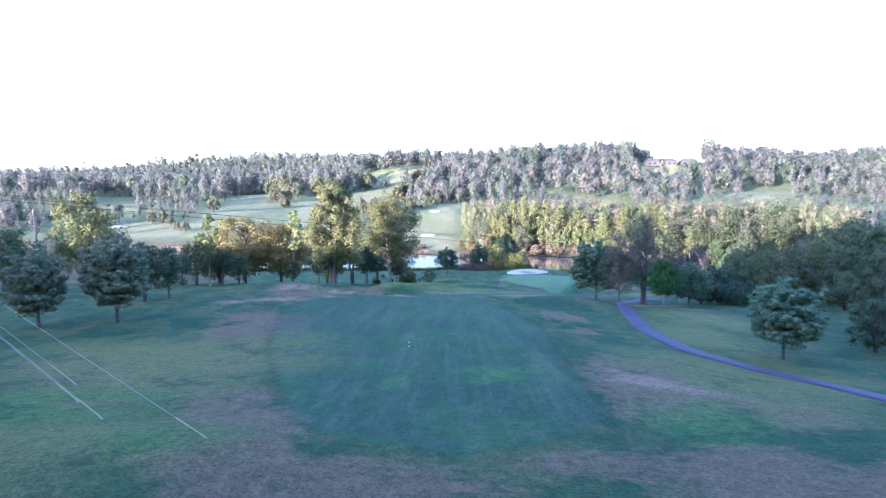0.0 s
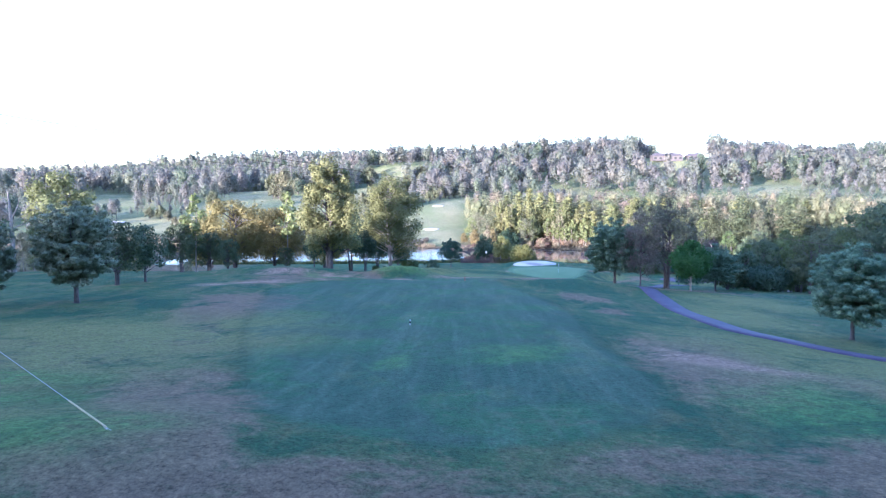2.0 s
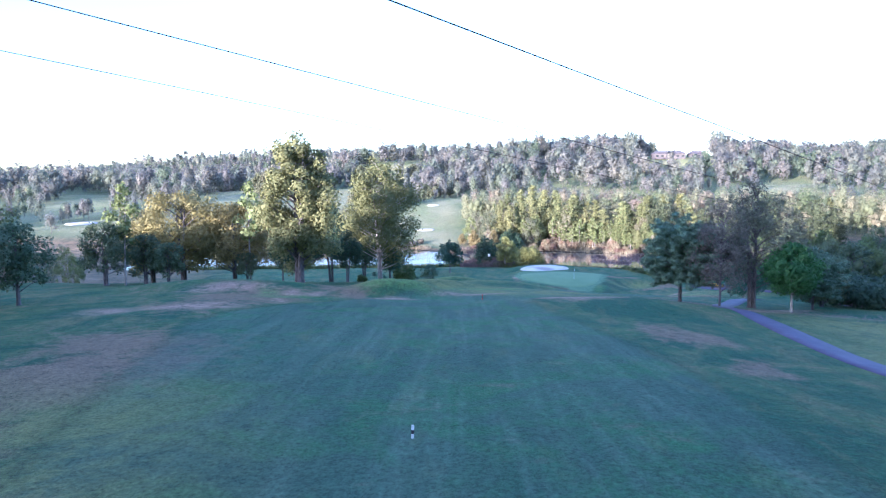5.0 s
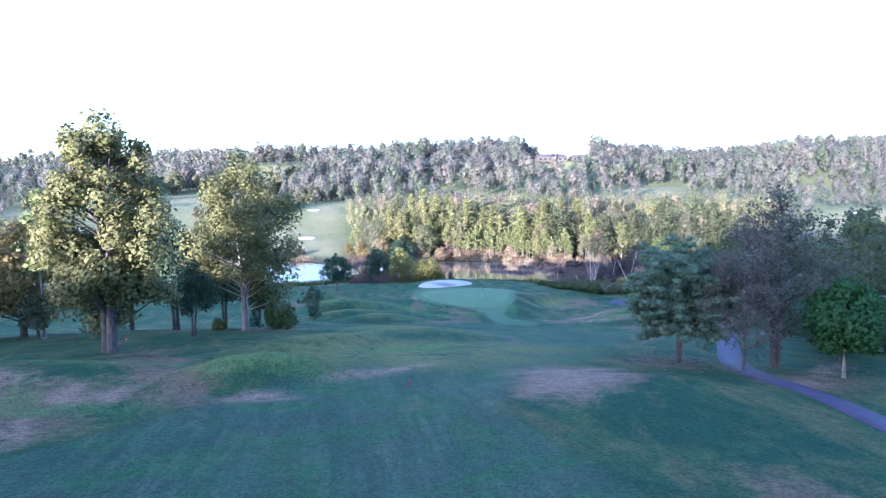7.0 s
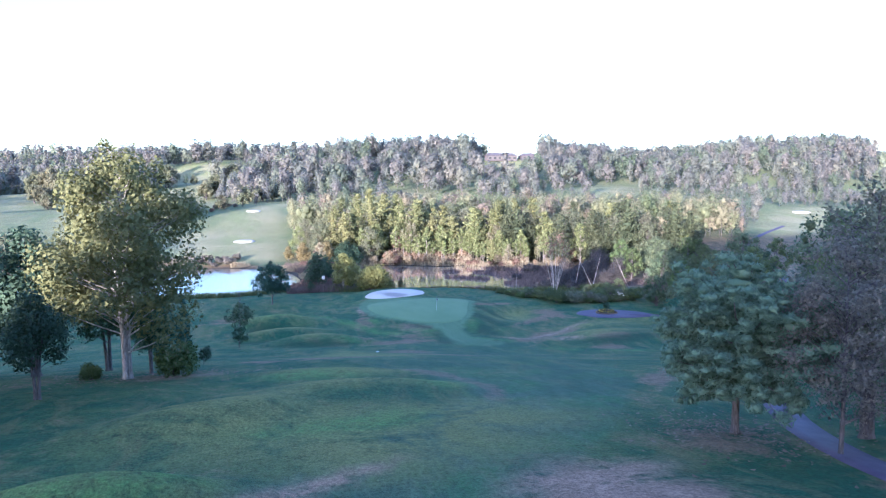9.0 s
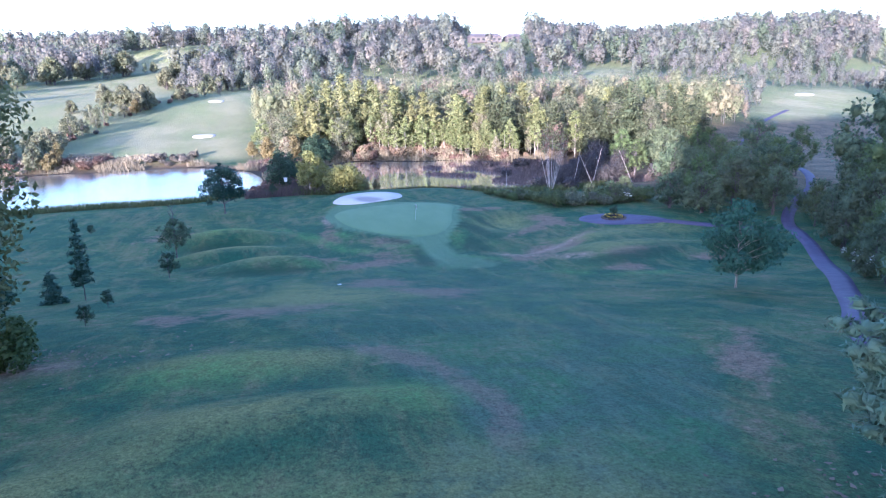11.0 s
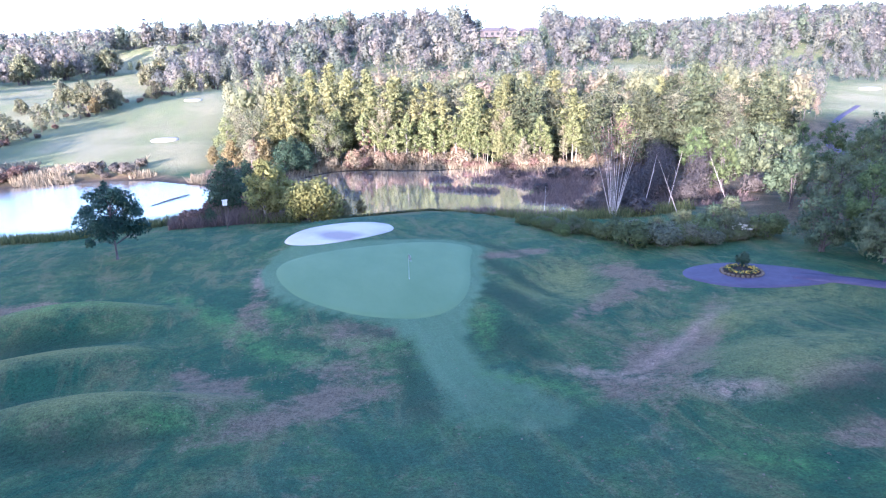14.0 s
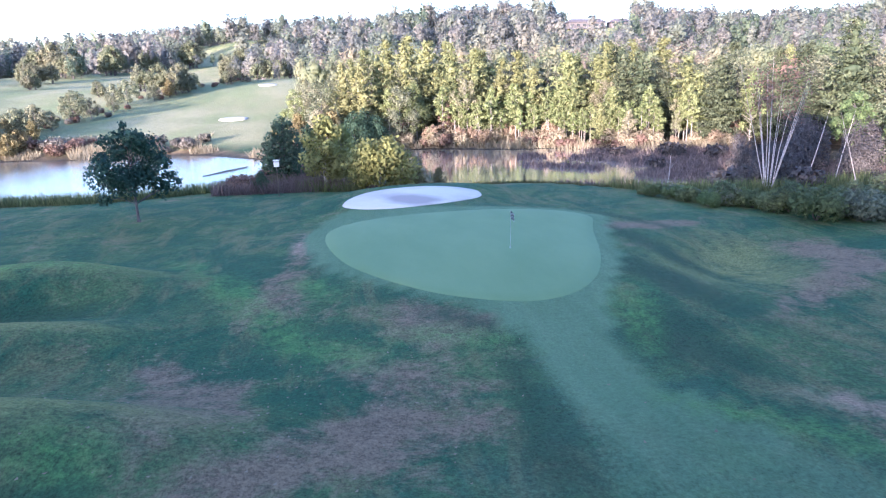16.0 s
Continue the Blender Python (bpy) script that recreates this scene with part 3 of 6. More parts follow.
def inside(ring, x, y, soft):
    """1 inside a closed outline, 0 outside, softly over its edge."""
    near = (np.abs(x - ring[:, 0].mean()) < 30) & (np.abs(y - ring[:, 1].mean()) < 36)
    out, px, py = np.zeros(len(x)), x[near], y[near]
    hit, far = np.zeros(len(px), bool), np.full(len(px), 1e9)
    for (ax, ay), (bx, by) in zip(ring, np.roll(ring, -1, 0)):
        hit ^= ((ay > py) != (by > py)) & (px < (bx - ax) * (py - ay) / (by - ay + 1e-12) + ax)
        t = np.clip(((px - ax) * (bx - ax) + (py - ay) * (by - ay)) / ((bx - ax) ** 2 + (by - ay) ** 2 + 1e-12), 0, 1)
        far = np.minimum(far, np.hypot(px - ax - t * (bx - ax), py - ay - t * (by - ay)))
    out[near] = smooth(-soft, soft, np.where(hit, far, -far))
    return out


def build_ground():
    xs = steps((-3200, -600, 200), (-600, -160, 22), (-160, -60, 5), (-60, -22, 1.6), (-22, -17, 0.8), (-17, 12, 0.4), (12, 52, 0.8), (52, 90, 1.6), (90, 180, 5), (180, 600, 22), (600, 3300, 200))
    ys = steps((-420, -120, 20), (-120, -40, 4), (-40, -20, 0.8), (-20, 34, 0.45), (34, 46, 0.8), (46, 96, 1.2), (96, 150, 0.8), (150, 230, 2), (230, 330, 5), (330, 760, 12), (760, 4600, 160))
    gx, gy = np.meshgrid(xs, ys)
    x, y = gx.ravel(), gy.ravel()
    i = np.arange(len(x)).reshape(gx.shape)
    me = mesh_from("ground", np.stack([x, y, land(x, y)], 1), np.stack([i[:-1, :-1], i[:-1, 1:], i[1:, 1:], i[1:, :-1]], -1).reshape(-1, 4), TURF, True)
    d = pond_depth(x, y)
    beyond = smooth(212, 224, y)
    side = smooth(-50, -75, x) * smooth(80, 130, y) + smooth(58, 72, x) * smooth(120, 135, y)
    wild = np.clip(smooth(-5, -2.0, d) + 0.6 * (1 - smooth(222, 234, y)) * beyond * (1 - meadow(x, y)) + side, 0, 1) * (1 - smooth(228, 250, y)) * smooth(60, 120, y)
    collar = inside(APRON_RING, x, y, 0.12) * (0.55 + 0.45 * smooth(99.5, 107, y))
    strip = np.maximum(0.8 * np.exp(-((fairway_depth(x, y) + 0.15) / 0.24) ** 2) * (1 - smooth(28, 40, y)) * (0.55 + 0.45 * wobble(x, y, 4.0)), 0.9 * spots(x, y, VERGE_SHADE)) * (1 - collar)
    for key, v in (("fairway", fairway(x, y) * (1 - 0.6 * smooth(48, 75, y))), ("verge_shade", strip), ("meadow", beyond * (0.55 + 0.45 * meadow(x, y))), ("bare", spots(x, y, BARE, 0.6)), ("worn", spots(x, y, WORN, 0.6)), ("crest", spots(x, y, CREST, 0.6)),
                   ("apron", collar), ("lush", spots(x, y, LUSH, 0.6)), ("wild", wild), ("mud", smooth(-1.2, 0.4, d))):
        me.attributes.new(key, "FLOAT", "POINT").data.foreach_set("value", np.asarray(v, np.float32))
    return tagged(new("ground", me), "rolling golf course turf in shade, mown fairway, worn brown rough", "ground", kind="structure")


ground = build_ground()


def build_water():
    xs, ys = steps((-100, 81, 3)), steps((146, 222, 3))
    gx, gy = np.meshgrid(xs, ys)
    i = np.arange(gx.size).reshape(gx.shape)
    me = mesh_from("water", np.stack([gx.ravel(), gy.ravel(), 0 * gx.ravel()], 1), np.stack([i[:-1, :-1], i[:-1, 1:], i[1:, 1:], i[1:, :-1]], -1).reshape(-1, 4), WATER, True)
    return tagged(new("water", me), "still pond water mirroring the white sky and trees", "water", kind="structure")


build_water()


def draped(name, ring, centre, mat, lift, rings=10, bowl=0.0, **tags):
    """A sheet laid on the ground inside a closed outline, its edge rolled down into the turf."""
    ring = np.asarray(ring, float)
    n, verts, faces = len(ring), [], []
    for k in range(rings + 2):
        f = k / rings if k <= rings else 1.03
        p = np.asarray(centre) + (ring - centre) * f
        z = land(p[:, 0], p[:, 1]) + (lift if k <= rings else -0.08) - bowl * (1 - f ** 4)
        verts += [(px, py, pz) for (px, py), pz in zip(p, z)]
    for k in range(rings + 1):
        for j in range(n):
            a, b = k * n + j, k * n + (j + 1) % n
            faces.append((a, b, b + n, a + n))
    return tagged(new(name, mesh_from(name, verts, faces, mat, True)), **tags)


def opened(points, per=8):
    p = np.asarray(points, float)
    p, out = np.vstack([2 * p[0] - p[1], p, 2 * p[-1] - p[-2]]), []
    for i in range(1, len(p) - 2):
        a, b, c, d = p[i - 1], p[i], p[i + 1], p[i + 2]
        for t in np.arange(per) / per:
            out.append(0.5 * (2 * b + (c - a) * t + (2 * a - 5 * b + 4 * c - d) * t * t + (3 * b - a - 3 * c + d) * t ** 3))
    return np.array(out + [p[-2]])


draped("putting_green", GREEN_RING, (21.5, 125), GREEN, 0.045, 12, label="smooth pale putting green with a flagstick on it", category="golf green", kind="structure")
draped("sand_bunker", closed([(13.9, 139.6), (15.4, 142.0), (18.4, 143.3), (22.2, 144.0), (25.2, 143.6), (25.0, 141.6), (22.0, 139.2), (18.0, 137.7), (15.2, 138.0)]), (19.5, 141), SAND, 0.10, 12, 0.0,
       label="oval white sand bunker with a greyer middle", category="bunker", kind="structure")


def band(name, line, width, mat, lift, label, category):
    """A paved way that follows the ground, with square edges."""
    line = opened(line)
    t = np.gradient(line, axis=0)
    t /= np.linalg.norm(t, axis=1)[:, None]
    side = np.stack([t[:, 1], -t[:, 0]], 1)
    cols = [(-0.5, -0.2), (-0.5, 0.0), (-0.17, 0.03), (0.17, 0.03), (0.5, 0.0), (0.5, -0.2)]
    verts = []
    for s, h in cols:
        p = line + side * (s * width)
        verts.append(np.column_stack([p, land(p[:, 0], p[:, 1]) + lift + h]))
    n = len(line)
    v = np.concatenate(verts)
    faces = [(c * n + k, c * n + k + 1, (c + 1) * n + k + 1, (c + 1) * n + k) for c in range(len(cols) - 1) for k in range(n - 1)]
    return tagged(new(name, mesh_from(name, v, np.array(faces), mat)), label, category, kind="structure")


band("cart_path", [(26, -32), (24, -16), (22.1, -7.2), (21.0, -2.1), (19.0, 2.2), (17.3, 8), (17.4, 19), (18.9, 31), (20.5, 39.6), (22.4, 45), (25.9, 51.1), (31.6, 60.3), (38.5, 67.2), (48, 77.2), (60.0, 91.3), (67.3, 101.8), (74.8, 112.0), (87.0, 122.5), (97, 131), (112, 150), (132, 190), (150, 212), (176, 236), (210, 262)],
     1.65, ASPHALT, 0.05, "narrow paved golf cart path winding through the grass", "path")
band("cart_path", [(68.5, 106.5), (62, 110.5), (57, 114.2), (54, 116.2)], 1.7, ASPHALT, 0.06, "short paved spur of the golf cart path", "path")
draped("path_turnaround", closed([(46.0, 118.6), (47.6, 121.0), (51.6, 121.2), (55.2, 118.4), (57.4, 114.8), (55.0, 113.9), (51.0, 114.2), (47.6, 115.6)]), (51, 117.6), ASPHALT, 0.045, 6,
       label="paved turning loop round a flower bed", category="path", kind="structure")

# ---------------------------------------------------------------- trees
def tube(path, radii, sides=7):
    path, radii = np.asarray(path, float), np.asarray(radii, float)
    t = np.gradient(path, axis=0)
    t /= np.linalg.norm(t, axis=1)[:, None] + 1e-9
    ref = np.where(np.abs(t[:, 2:3]) > 0.9, [[1.0, 0, 0]], [[0, 0, 1.0]])
    u = np.cross(t, ref)
    u /= np.linalg.norm(u, axis=1)[:, None] + 1e-9
    w = np.cross(t, u)
    a = np.arange(sides) * 2 * np.pi / sides
    v = path[:, None] + radii[:, None, None] * (np.cos(a)[None, :, None] * u[:, None] + np.sin(a)[None, :, None] * w[:, None])
    i = np.arange(len(path) * sides).reshape(len(path), sides)
    j = np.roll(i, -1, 1)
    return v.reshape(-1, 3), np.stack([i[:-1], j[:-1], j[1:], i[1:]], -1).reshape(-1, 4)


def merged(list_of):
    verts, faces, at = [], [], 0
    for v, f in list_of:
        verts.append(v)
        faces.append(f + at)
        at += len(v)
    return np.concatenate(verts), np.concatenate(faces)


def foliage(rng, lobes, count, size, long=1.3, fill=0.35, broad=0.42):
    """Leaf sprays: small folded rhombs on and in the given lobes, rows of x, y, z, rx, ry, rz."""
    lobes = np.asarray(lobes, float)
    weight = (lobes[:, 3] * lobes[:, 4] + lobes[:, 5] * lobes[:, 3]) ** 0.9
    k = rng.choice(len(lobes), count, p=weight / weight.sum())
    d = rng.normal(size=(count, 3))
    d[:, 2] += 0.25
    d /= np.linalg.norm(d, axis=1)[:, None]
    r = 1.0 - fill * rng.random(count) ** 1.5 + 0.10 * rng.normal(size=count)
    c = lobes[k, :3] + d * lobes[k, 3:] * r[:, None]
    nrm = d * 0.8 + rng.normal(size=(count, 3)) * 0.55
    nrm[:, 2] += 0.25
    nrm /= np.linalg.norm(nrm, axis=1)[:, None]
    a = np.cross(nrm, rng.normal(size=(count, 3)))
    a /= np.linalg.norm(a, axis=1)[:, None]
    b = np.cross(nrm, a)
    s = size * (0.6 + 0.8 * rng.random(count))[:, None]
    v = np.stack([c - a * s * long * 0.5, c - b * s * broad - nrm * s * 0.12, c + a * s * long * 0.5, c + b * s * broad - nrm * s * 0.12], 1)
    face = d * 0.6 + nrm * 0.55
    return v.reshape(-1, 3), np.arange(count * 4).reshape(-1, 4), np.repeat(face / np.linalg.norm(face, axis=1)[:, None], 4, 0)


_a, _z = np.arange(5) * np.pi * 0.4, np.sin(np.radians([-72, -22, 26, 74]))
BALL = np.stack([np.outer(np.sqrt(1 - _z ** 2), np.cos(_a)), np.outer(np.sqrt(1 - _z ** 2), np.sin(_a)), np.outer(_z, np.ones(5))], -1).reshape(-1, 3)
_i = np.arange(20).reshape(4, 5)
_j = np.roll(_i, -1, 1)
BALL_FACES = np.stack([_i[:-1], _j[:-1], _j[1:], _i[1:]], -1).reshape(-1, 4)


def clumps(rng, lobes, size=0.82):
    """The shaded inside of a dense crown: one knobbly clump of twigs and leaves a lobe."""
    lobes = np.asarray(lobes, float)
    n = len(lobes)
    knob = size * (1 + 0.16 * rng.normal(size=(n, 20, 1)))
    v = lobes[:, None, :3] + BALL * lobes[:, None, 3:] * knob
    f = BALL_FACES + 20 * np.arange(n)[:, None, None]
    return v.reshape(-1, 3), f.reshape(-1, 4), np.tile(BALL, (n, 1))


def with_clumps(rng, lobes, leaves, size=0.82):
    v, f, w = clumps(rng, lobes, size)
    return np.concatenate([v, leaves[0]]), np.concatenate([f, leaves[1] + len(v)]), np.concatenate([w, leaves[2]])


def limbs_to(rng, base, lobes, radius, share=0.45):
    """Limbs from points up the trunk out to the lobes."""
    out = []
    for q in lobes:
        q = np.asarray(q, float)
        h = max(base[2] + 0.1, q[2] - share * np.hypot(q[0] - base[0], q[1] - base[1]) - 0.4)
        h = min(h, q[2])
        a = np.array([base[0], base[1], h])
        m = (a + q[:3]) / 2 + rng.normal(size=3) * 0.12 + (0, 0, 0.1)
        out.append(tube([a, m, q[:3]], [radius, radius * 0.6, radius * 0.2], 5))
    return out


def round_lobes(rng, height, width, low, count, shape=1.0, ragged=False):
    """Lobes that fill a crown from low to height, widest at about two fifths of it."""
    out = []
    for i in range(count):
        f = (i + 0.5) / count
        z = low + (height - low) * (0.10 + 0.80 * f)
        w = width * 0.5 * (math.sin(math.pi * (0.16 + 0.76 * f ** 0.85)) ** shape)
        a, r = i * 2.4 + rng.random(), w * (0.35 + 0.45 * rng.random())
        s = max(0.3, w * (0.42 + 0.22 * rng.random()))
        if ragged:
            r, s, z = w * (0.25 + 0.85 * rng.random() ** 0.7), max(0.3, w * (0.20 + 0.24 * rng.random())), z + 0.05 * height * rng.normal()
        out.append((r * math.cos(a), r * math.sin(a), z, s, s, s * (0.75 + (0.7 if ragged else 0.25) * rng.random())))
    out.append((0, 0, height - 0.12 * (height - low), 0.2 * width, 0.2 * width, 0.13 * (height - low)))
    return out


def plant(name, m, trunk, crown, bark, leaf, crown_label="", label="", category="tree", group="", **more):
    """A tree or bush: an empty at the foot, with trunk and crown as its parts."""
    ob = new(name)
    ob.matrix_world = m
    if trunk is not None:
        piece("trunk", *trunk, bark, ob, smooth_shade=True)
    piece("crown", *crown, leaf, ob, crown_label)
    for key, (data, mat) in more.items():
        piece(key, *data, mat, ob, smooth_shade=True)
    return tagged(ob, label, category, group)


def stand(x, y, turn=0.0, size=1.0, sink=0.05, lean=0.0):
    return Matrix.Translation((x, y, float(land(x, y)) - sink)) @ pose(0, 0, 0, lean, 0, turn) @ Matrix.Scale(size, 4)


def broadleaf(seed, height, width, low, lobes, leaves, size, bark, leaf, radius=0.16, shape=1.0, stems=1, fill=0.35, dense=0.0, ragged=False):
    """Data of a leafy tree: trunk with limbs, and crown."""
    rng = np.random.default_rng(seed)
    ls = round_lobes(rng, height, width, low, lobes, shape, ragged)
    wood = []
    for s in range(stems):
        a = s * 2.4 + 0.5
        foot = np.array([math.cos(a), math.sin(a), 0]) * (radius * 1.1 * (stems > 1))
        lean = np.array([math.cos(a), math.sin(a), 0]) * (0.05 * height * (stems > 1)) + np.array([*rng.normal(size=2), 0]) * 0.02 * height
        path = [foot + lean * t * t + (0, 0, (height * 0.86) * t) for t in (0, 0.03, 0.2, 0.45, 0.7, 1)]
        wood.append(tube(path, [radius * 1.7, radius * 1.15, radius, radius * 0.75, radius * 0.5, radius * 0.12]))
    wood += limbs_to(rng, (0, 0, low * 0.7), ls, radius * 0.42)
    crown = foliage(rng, ls, leaves, size, fill=fill)
    return merged(wood), with_clumps(rng, ls, crown, dense) if dense else crown


def pine(seed, height, width, low, whorls, needles, size, radius=0.15, pad=0.36, pointed=0.0, sweep=0.34, solid=True):
    """A pine: whorls of boughs, each carrying flat pads of needle sprays, over a straight trunk."""
    rng = np.random.default_rng(seed)
    inner, pads, wood = [], [], [tube([(0, 0, 0), (0, 0, 0.25), (0.03, 0, height * 0.4), (0, 0.03, height * 0.93)], [radius * 1.5, radius * 1.05, radius * 0.7, 0.03])]
    for i in range(whorls):
        f = i / (whorls - 1)
        z = low + (height - low) * (0.05 + 0.88 * f)
        base = 0.80 if sweep < 0.6 else 0.55
        round_, cone = (base + (1 - base) * min(1, f / 0.26)) * (1 - 0.78 * max(0, (f - 0.12) / 0.88) ** 3.2), 1 - 0.88 * f
        w = width * 0.5 * (round_ * (1 - pointed) + cone * pointed)
        inner.append((0, 0, z, 0.62 * w, 0.62 * w, 0.9 * (height - low) / whorls))
        k = max(3, int(round(8 - 4 * f)))
        for j in range(k):
            a = j * 2 * math.pi / k + i * 0.95 + rng.normal() * 0.18
            reach = w * (0.78 + 0.30 * rng.random())
            lift = reach * (sweep * (0.3 + f) - 0.16 + 0.14 * rng.normal())
            way, side = np.array([math.cos(a), math.sin(a), 0]), np.array([-math.sin(a), math.cos(a), 0])
            root = np.array([0, 0, z - 0.12 * reach + (height - low) * rng.uniform(-0.5, 0.5) / whorls])
            wood.append(tube([root, root + way * reach * 0.5 + (0, 0, lift * 0.3), root + way * reach * 0.95 + (0, 0, lift)], [radius * 0.26, radius * 0.17, 0.012], 4))
            count = max(2, int(reach / (pad * 1.15)))
            for q in np.linspace(0.30, 0.98, count):
                for turn in ((0.0,) if q > 0.85 or reach < 3 * pad else (-0.30, 0.30)):
                    c = root + way * reach * q + side * reach * turn * (q + 0.2) * (0.6 + 0.5 * rng.random()) + (0, 0, lift * q * q + 0.22 * pad * rng.normal() + 0.10 * pad)
                    r = pad * (0.75 + 0.5 * rng.random())
                    pads.append((*c, r * 1.15, r * 1.15, r * 0.72))
    pads.append((0, 0, height * 0.955, pad * 0.8, pad * 0.8, pad * 1.2))
    return merged(wood), with_clumps(rng, inner + pads if solid else inner, foliage(rng, pads, needles, size, 2.3, 0.35 if solid else 0.8, 0.24 if solid else 0.42), 0.62)

# ---------------------------------------------------------------- trees beside the fairway
_a = pine(11, 7.5, 7.3, 2.2, 11, 46000, 0.118, 0.17, 0.32, 0.0, 0.55)
pine_a = plant("pine_tree", stand(18.7, 45.3, 20), *_a, BARK, NEEDLE, label="full blue-green pine with a bare lower trunk on the turf", group="pines on the fairway edge")
_b = pine(12, 6.9, 5.7, 1.7, 11, 40000, 0.11, 0.17, 0.25, 0.0, 0.75)
pine_b = plant("pine_tree", stand(-26.7, 12.7, 80), *_b, BARK, NEEDLE_GREY, label="broad grey-green pine with drooping boughs on the rough", group="pines on the fairway edge")
copy_thing(pine_b, stand(-31.2, 9.6, 200, 0.84))
copy_thing(pine_a, stand(23.4, 5.8, 140, 0.72))
copy_thing(pine_a, stand(31.0, 46.5, 60, 0.72))

_p = broadleaf(21, 15.0, 6.6, 1.4, 76, 24000, 0.21, BARK, LEAF_POPLAR, 0.22, 0.5, 4, 0.6, 0.0, True)
poplar = plant("poplar_tree", stand(-16.5, 51.1, 0), *_p, BARK, LEAF_POPLAR, label="tall olive-leaved poplar with several clustered stems", group="poplars by the fairway")
_p = broadleaf(22, 15.0, 8.8, 2.4, 80, 21000, 0.20, BARK_PALE, LEAF_POPLAR, 0.15, 0.6, 2, 0.6, 0.0, True)
plant("poplar_tree", stand(-10.3, 66.3, 40), *_p, BARK_PALE, LEAF_POPLAR, label="tall thin-crowned poplar with pale forked stems showing", group="poplars by the fairway")
_t = broadleaf(23, 10.5, 6.5, 2.6, 18, 6500, 0.22, BARK, LEAF_DARK, 0.15, 1.0, 2, 0.5)
shade_tree = plant("shade_tree", stand(-17.2, 71.0, 0, 1.0, 0.05, 4), *_t, BARK, LEAF_DARK, label="dark leaning broadleaf tree with two trunks", group="trees by the fairway")
for _q in ((-13.3, 74.0, 40, 0.8), (-22.5, 76.0, 130, 0.9), (-9.4, 69.0, 70, 0.55), (-20.5, 60.0, 90, 0.5), (-13.0, 58.5, 200, 0.55)):
    copy_thing(shade_tree, stand(*_q))
_g = broadleaf(24, 10.6, 10.0, 1.8, 48, 13000, 0.24, BARK, LEAF_GOLD, 0.16, 0.8, 3, 0.5, 0.0, True)
gold = plant("maple_tree", stand(-33.0, 63.0, 0), *_g, BARK, LEAF_GOLD, label="wide maple turning gold, several slim stems", group="golden maples")
copy_thing(gold, stand(-28.0, 66.0, 120, 0.92))
copy_thing(gold, stand(-38.5, 67.0, 240, 0.85))
_t = broadleaf(25, 6.4, 4.6, 1.3, 34, 4600, 0.18, BARK, LEAF_DARK, 0.11, 0.75, 2, 0.5, 0.0, True)
dark_tree = plant("small_tree", stand(-36.0, 51.5, 0), *_t, BARK, LEAF_SIDE, label="small dense green tree on the rough", group="small trees by the fairway")
for _q in ((-31.4, 27.0, 50, 0.95), (-30.2, 30.0, 100, 0.88), (-33.6, 55.0, 160, 0.85), (-31.0, 54.5, 220, 0.7), (-25.0, 61.5, 20, 0.55), (-49.0, 32.0, 80, 1.2), (-54.0, 38.0, 30, 1.1)):
    copy_thing(dark_tree, stand(*_q))
_t = broadleaf(26, 10.5, 3.2, 3.5, 9, 700, 0.30, BARK_PALE, LEAF_LIME, 0.09, 0.8, 1, 0.7)
thin = plant("thin_tree", stand(-34.5, 52.5, 0), *_t, BARK_PALE, LEAF_LIME, label="slender half-bare tree with pale bark", group="thin trees")
copy_thing(thin, stand(-24.8, 62.0, 90, 1.12))
_t = broadleaf(27, 13.5, 8.5, 2.0, 44, 9000, 0.28, BARK, LEAF_LIME, 0.2, 0.8, 2, 0.5, 0.0, True)
lime = plant("lime_green_tree", stand(-53.0, 54.0, 0), *_t, BARK, LEAF_LIME, label="tall bright yellow-green broadleaf tree", group="trees left of the hole")

_t = broadleaf(31, 11.4, 6.2, 2.2, 64, 9000, 0.15, BARK, LEAF_ASH, 0.17, 0.7, 2, 0.7, 0.0, True)
plant("ash_tree", stand(24.4, 43.9, 0), *_t, BARK, LEAF_ASH, label="thinning grey-green tree with two dark trunks by the path", group="trees by the cart path")
_t = broadleaf(32, 9.0, 4.6, 1.6, 60, 10500, 0.10, BARK_BIRCH, LEAF_GREY, 0.085, 0.6, 1, 0.9, 0.0, True)
plant("birch_tree", stand(20.75, 41.7, 0), *_t, BARK, LEAF_GREY, label="sparse brownish birch leaning at the edge of the path", group="trees by the cart path")
_t = broadleaf(33, 5.7, 4.4, 1.5, 20, 8000, 0.18, BARK_PALE, LEAF_MAPLE, 0.09, 0.9, 1, 0.4)
maple = plant("round_maple_tree", stand(25.8, 40.0, 0), *_t, BARK_PALE, LEAF_MAPLE, label="round bright green young maple with a pale trunk", group="trees by the cart path")
_t = broadleaf(34, 7.0, 5.2, 1.3, 40, 7000, 0.19, BARK_PALE, LEAF_TEAL, 0.08, 0.8, 1, 0.5, 0.0, True)
oak = plant("young_oak_tree", stand(38.6, 78.0, 0), *_t, BARK_PALE, LEAF_TEAL, label="young blue-green oak standing alone on the turf", group="young oaks")
_t = broadleaf(35, 7.4, 6.0, 2.0, 34, 8500, 0.20, BARK, LEAF_DEEP, 0.11, 0.6, 1, 0.5, 0.0, True)
plant("young_oak_tree", stand(-2.6, 143.0, 0), *_t, BARK, LEAF_DEEP, label="dark layered oak on the mown bank beside the pond", group="young oaks")
_t = broadleaf(36, 4.6, 3.6, 1.3, 26, 2600, 0.15, BARK, LEAF_DARK, 0.08, 0.8, 1, 0.6, 0.0, True)
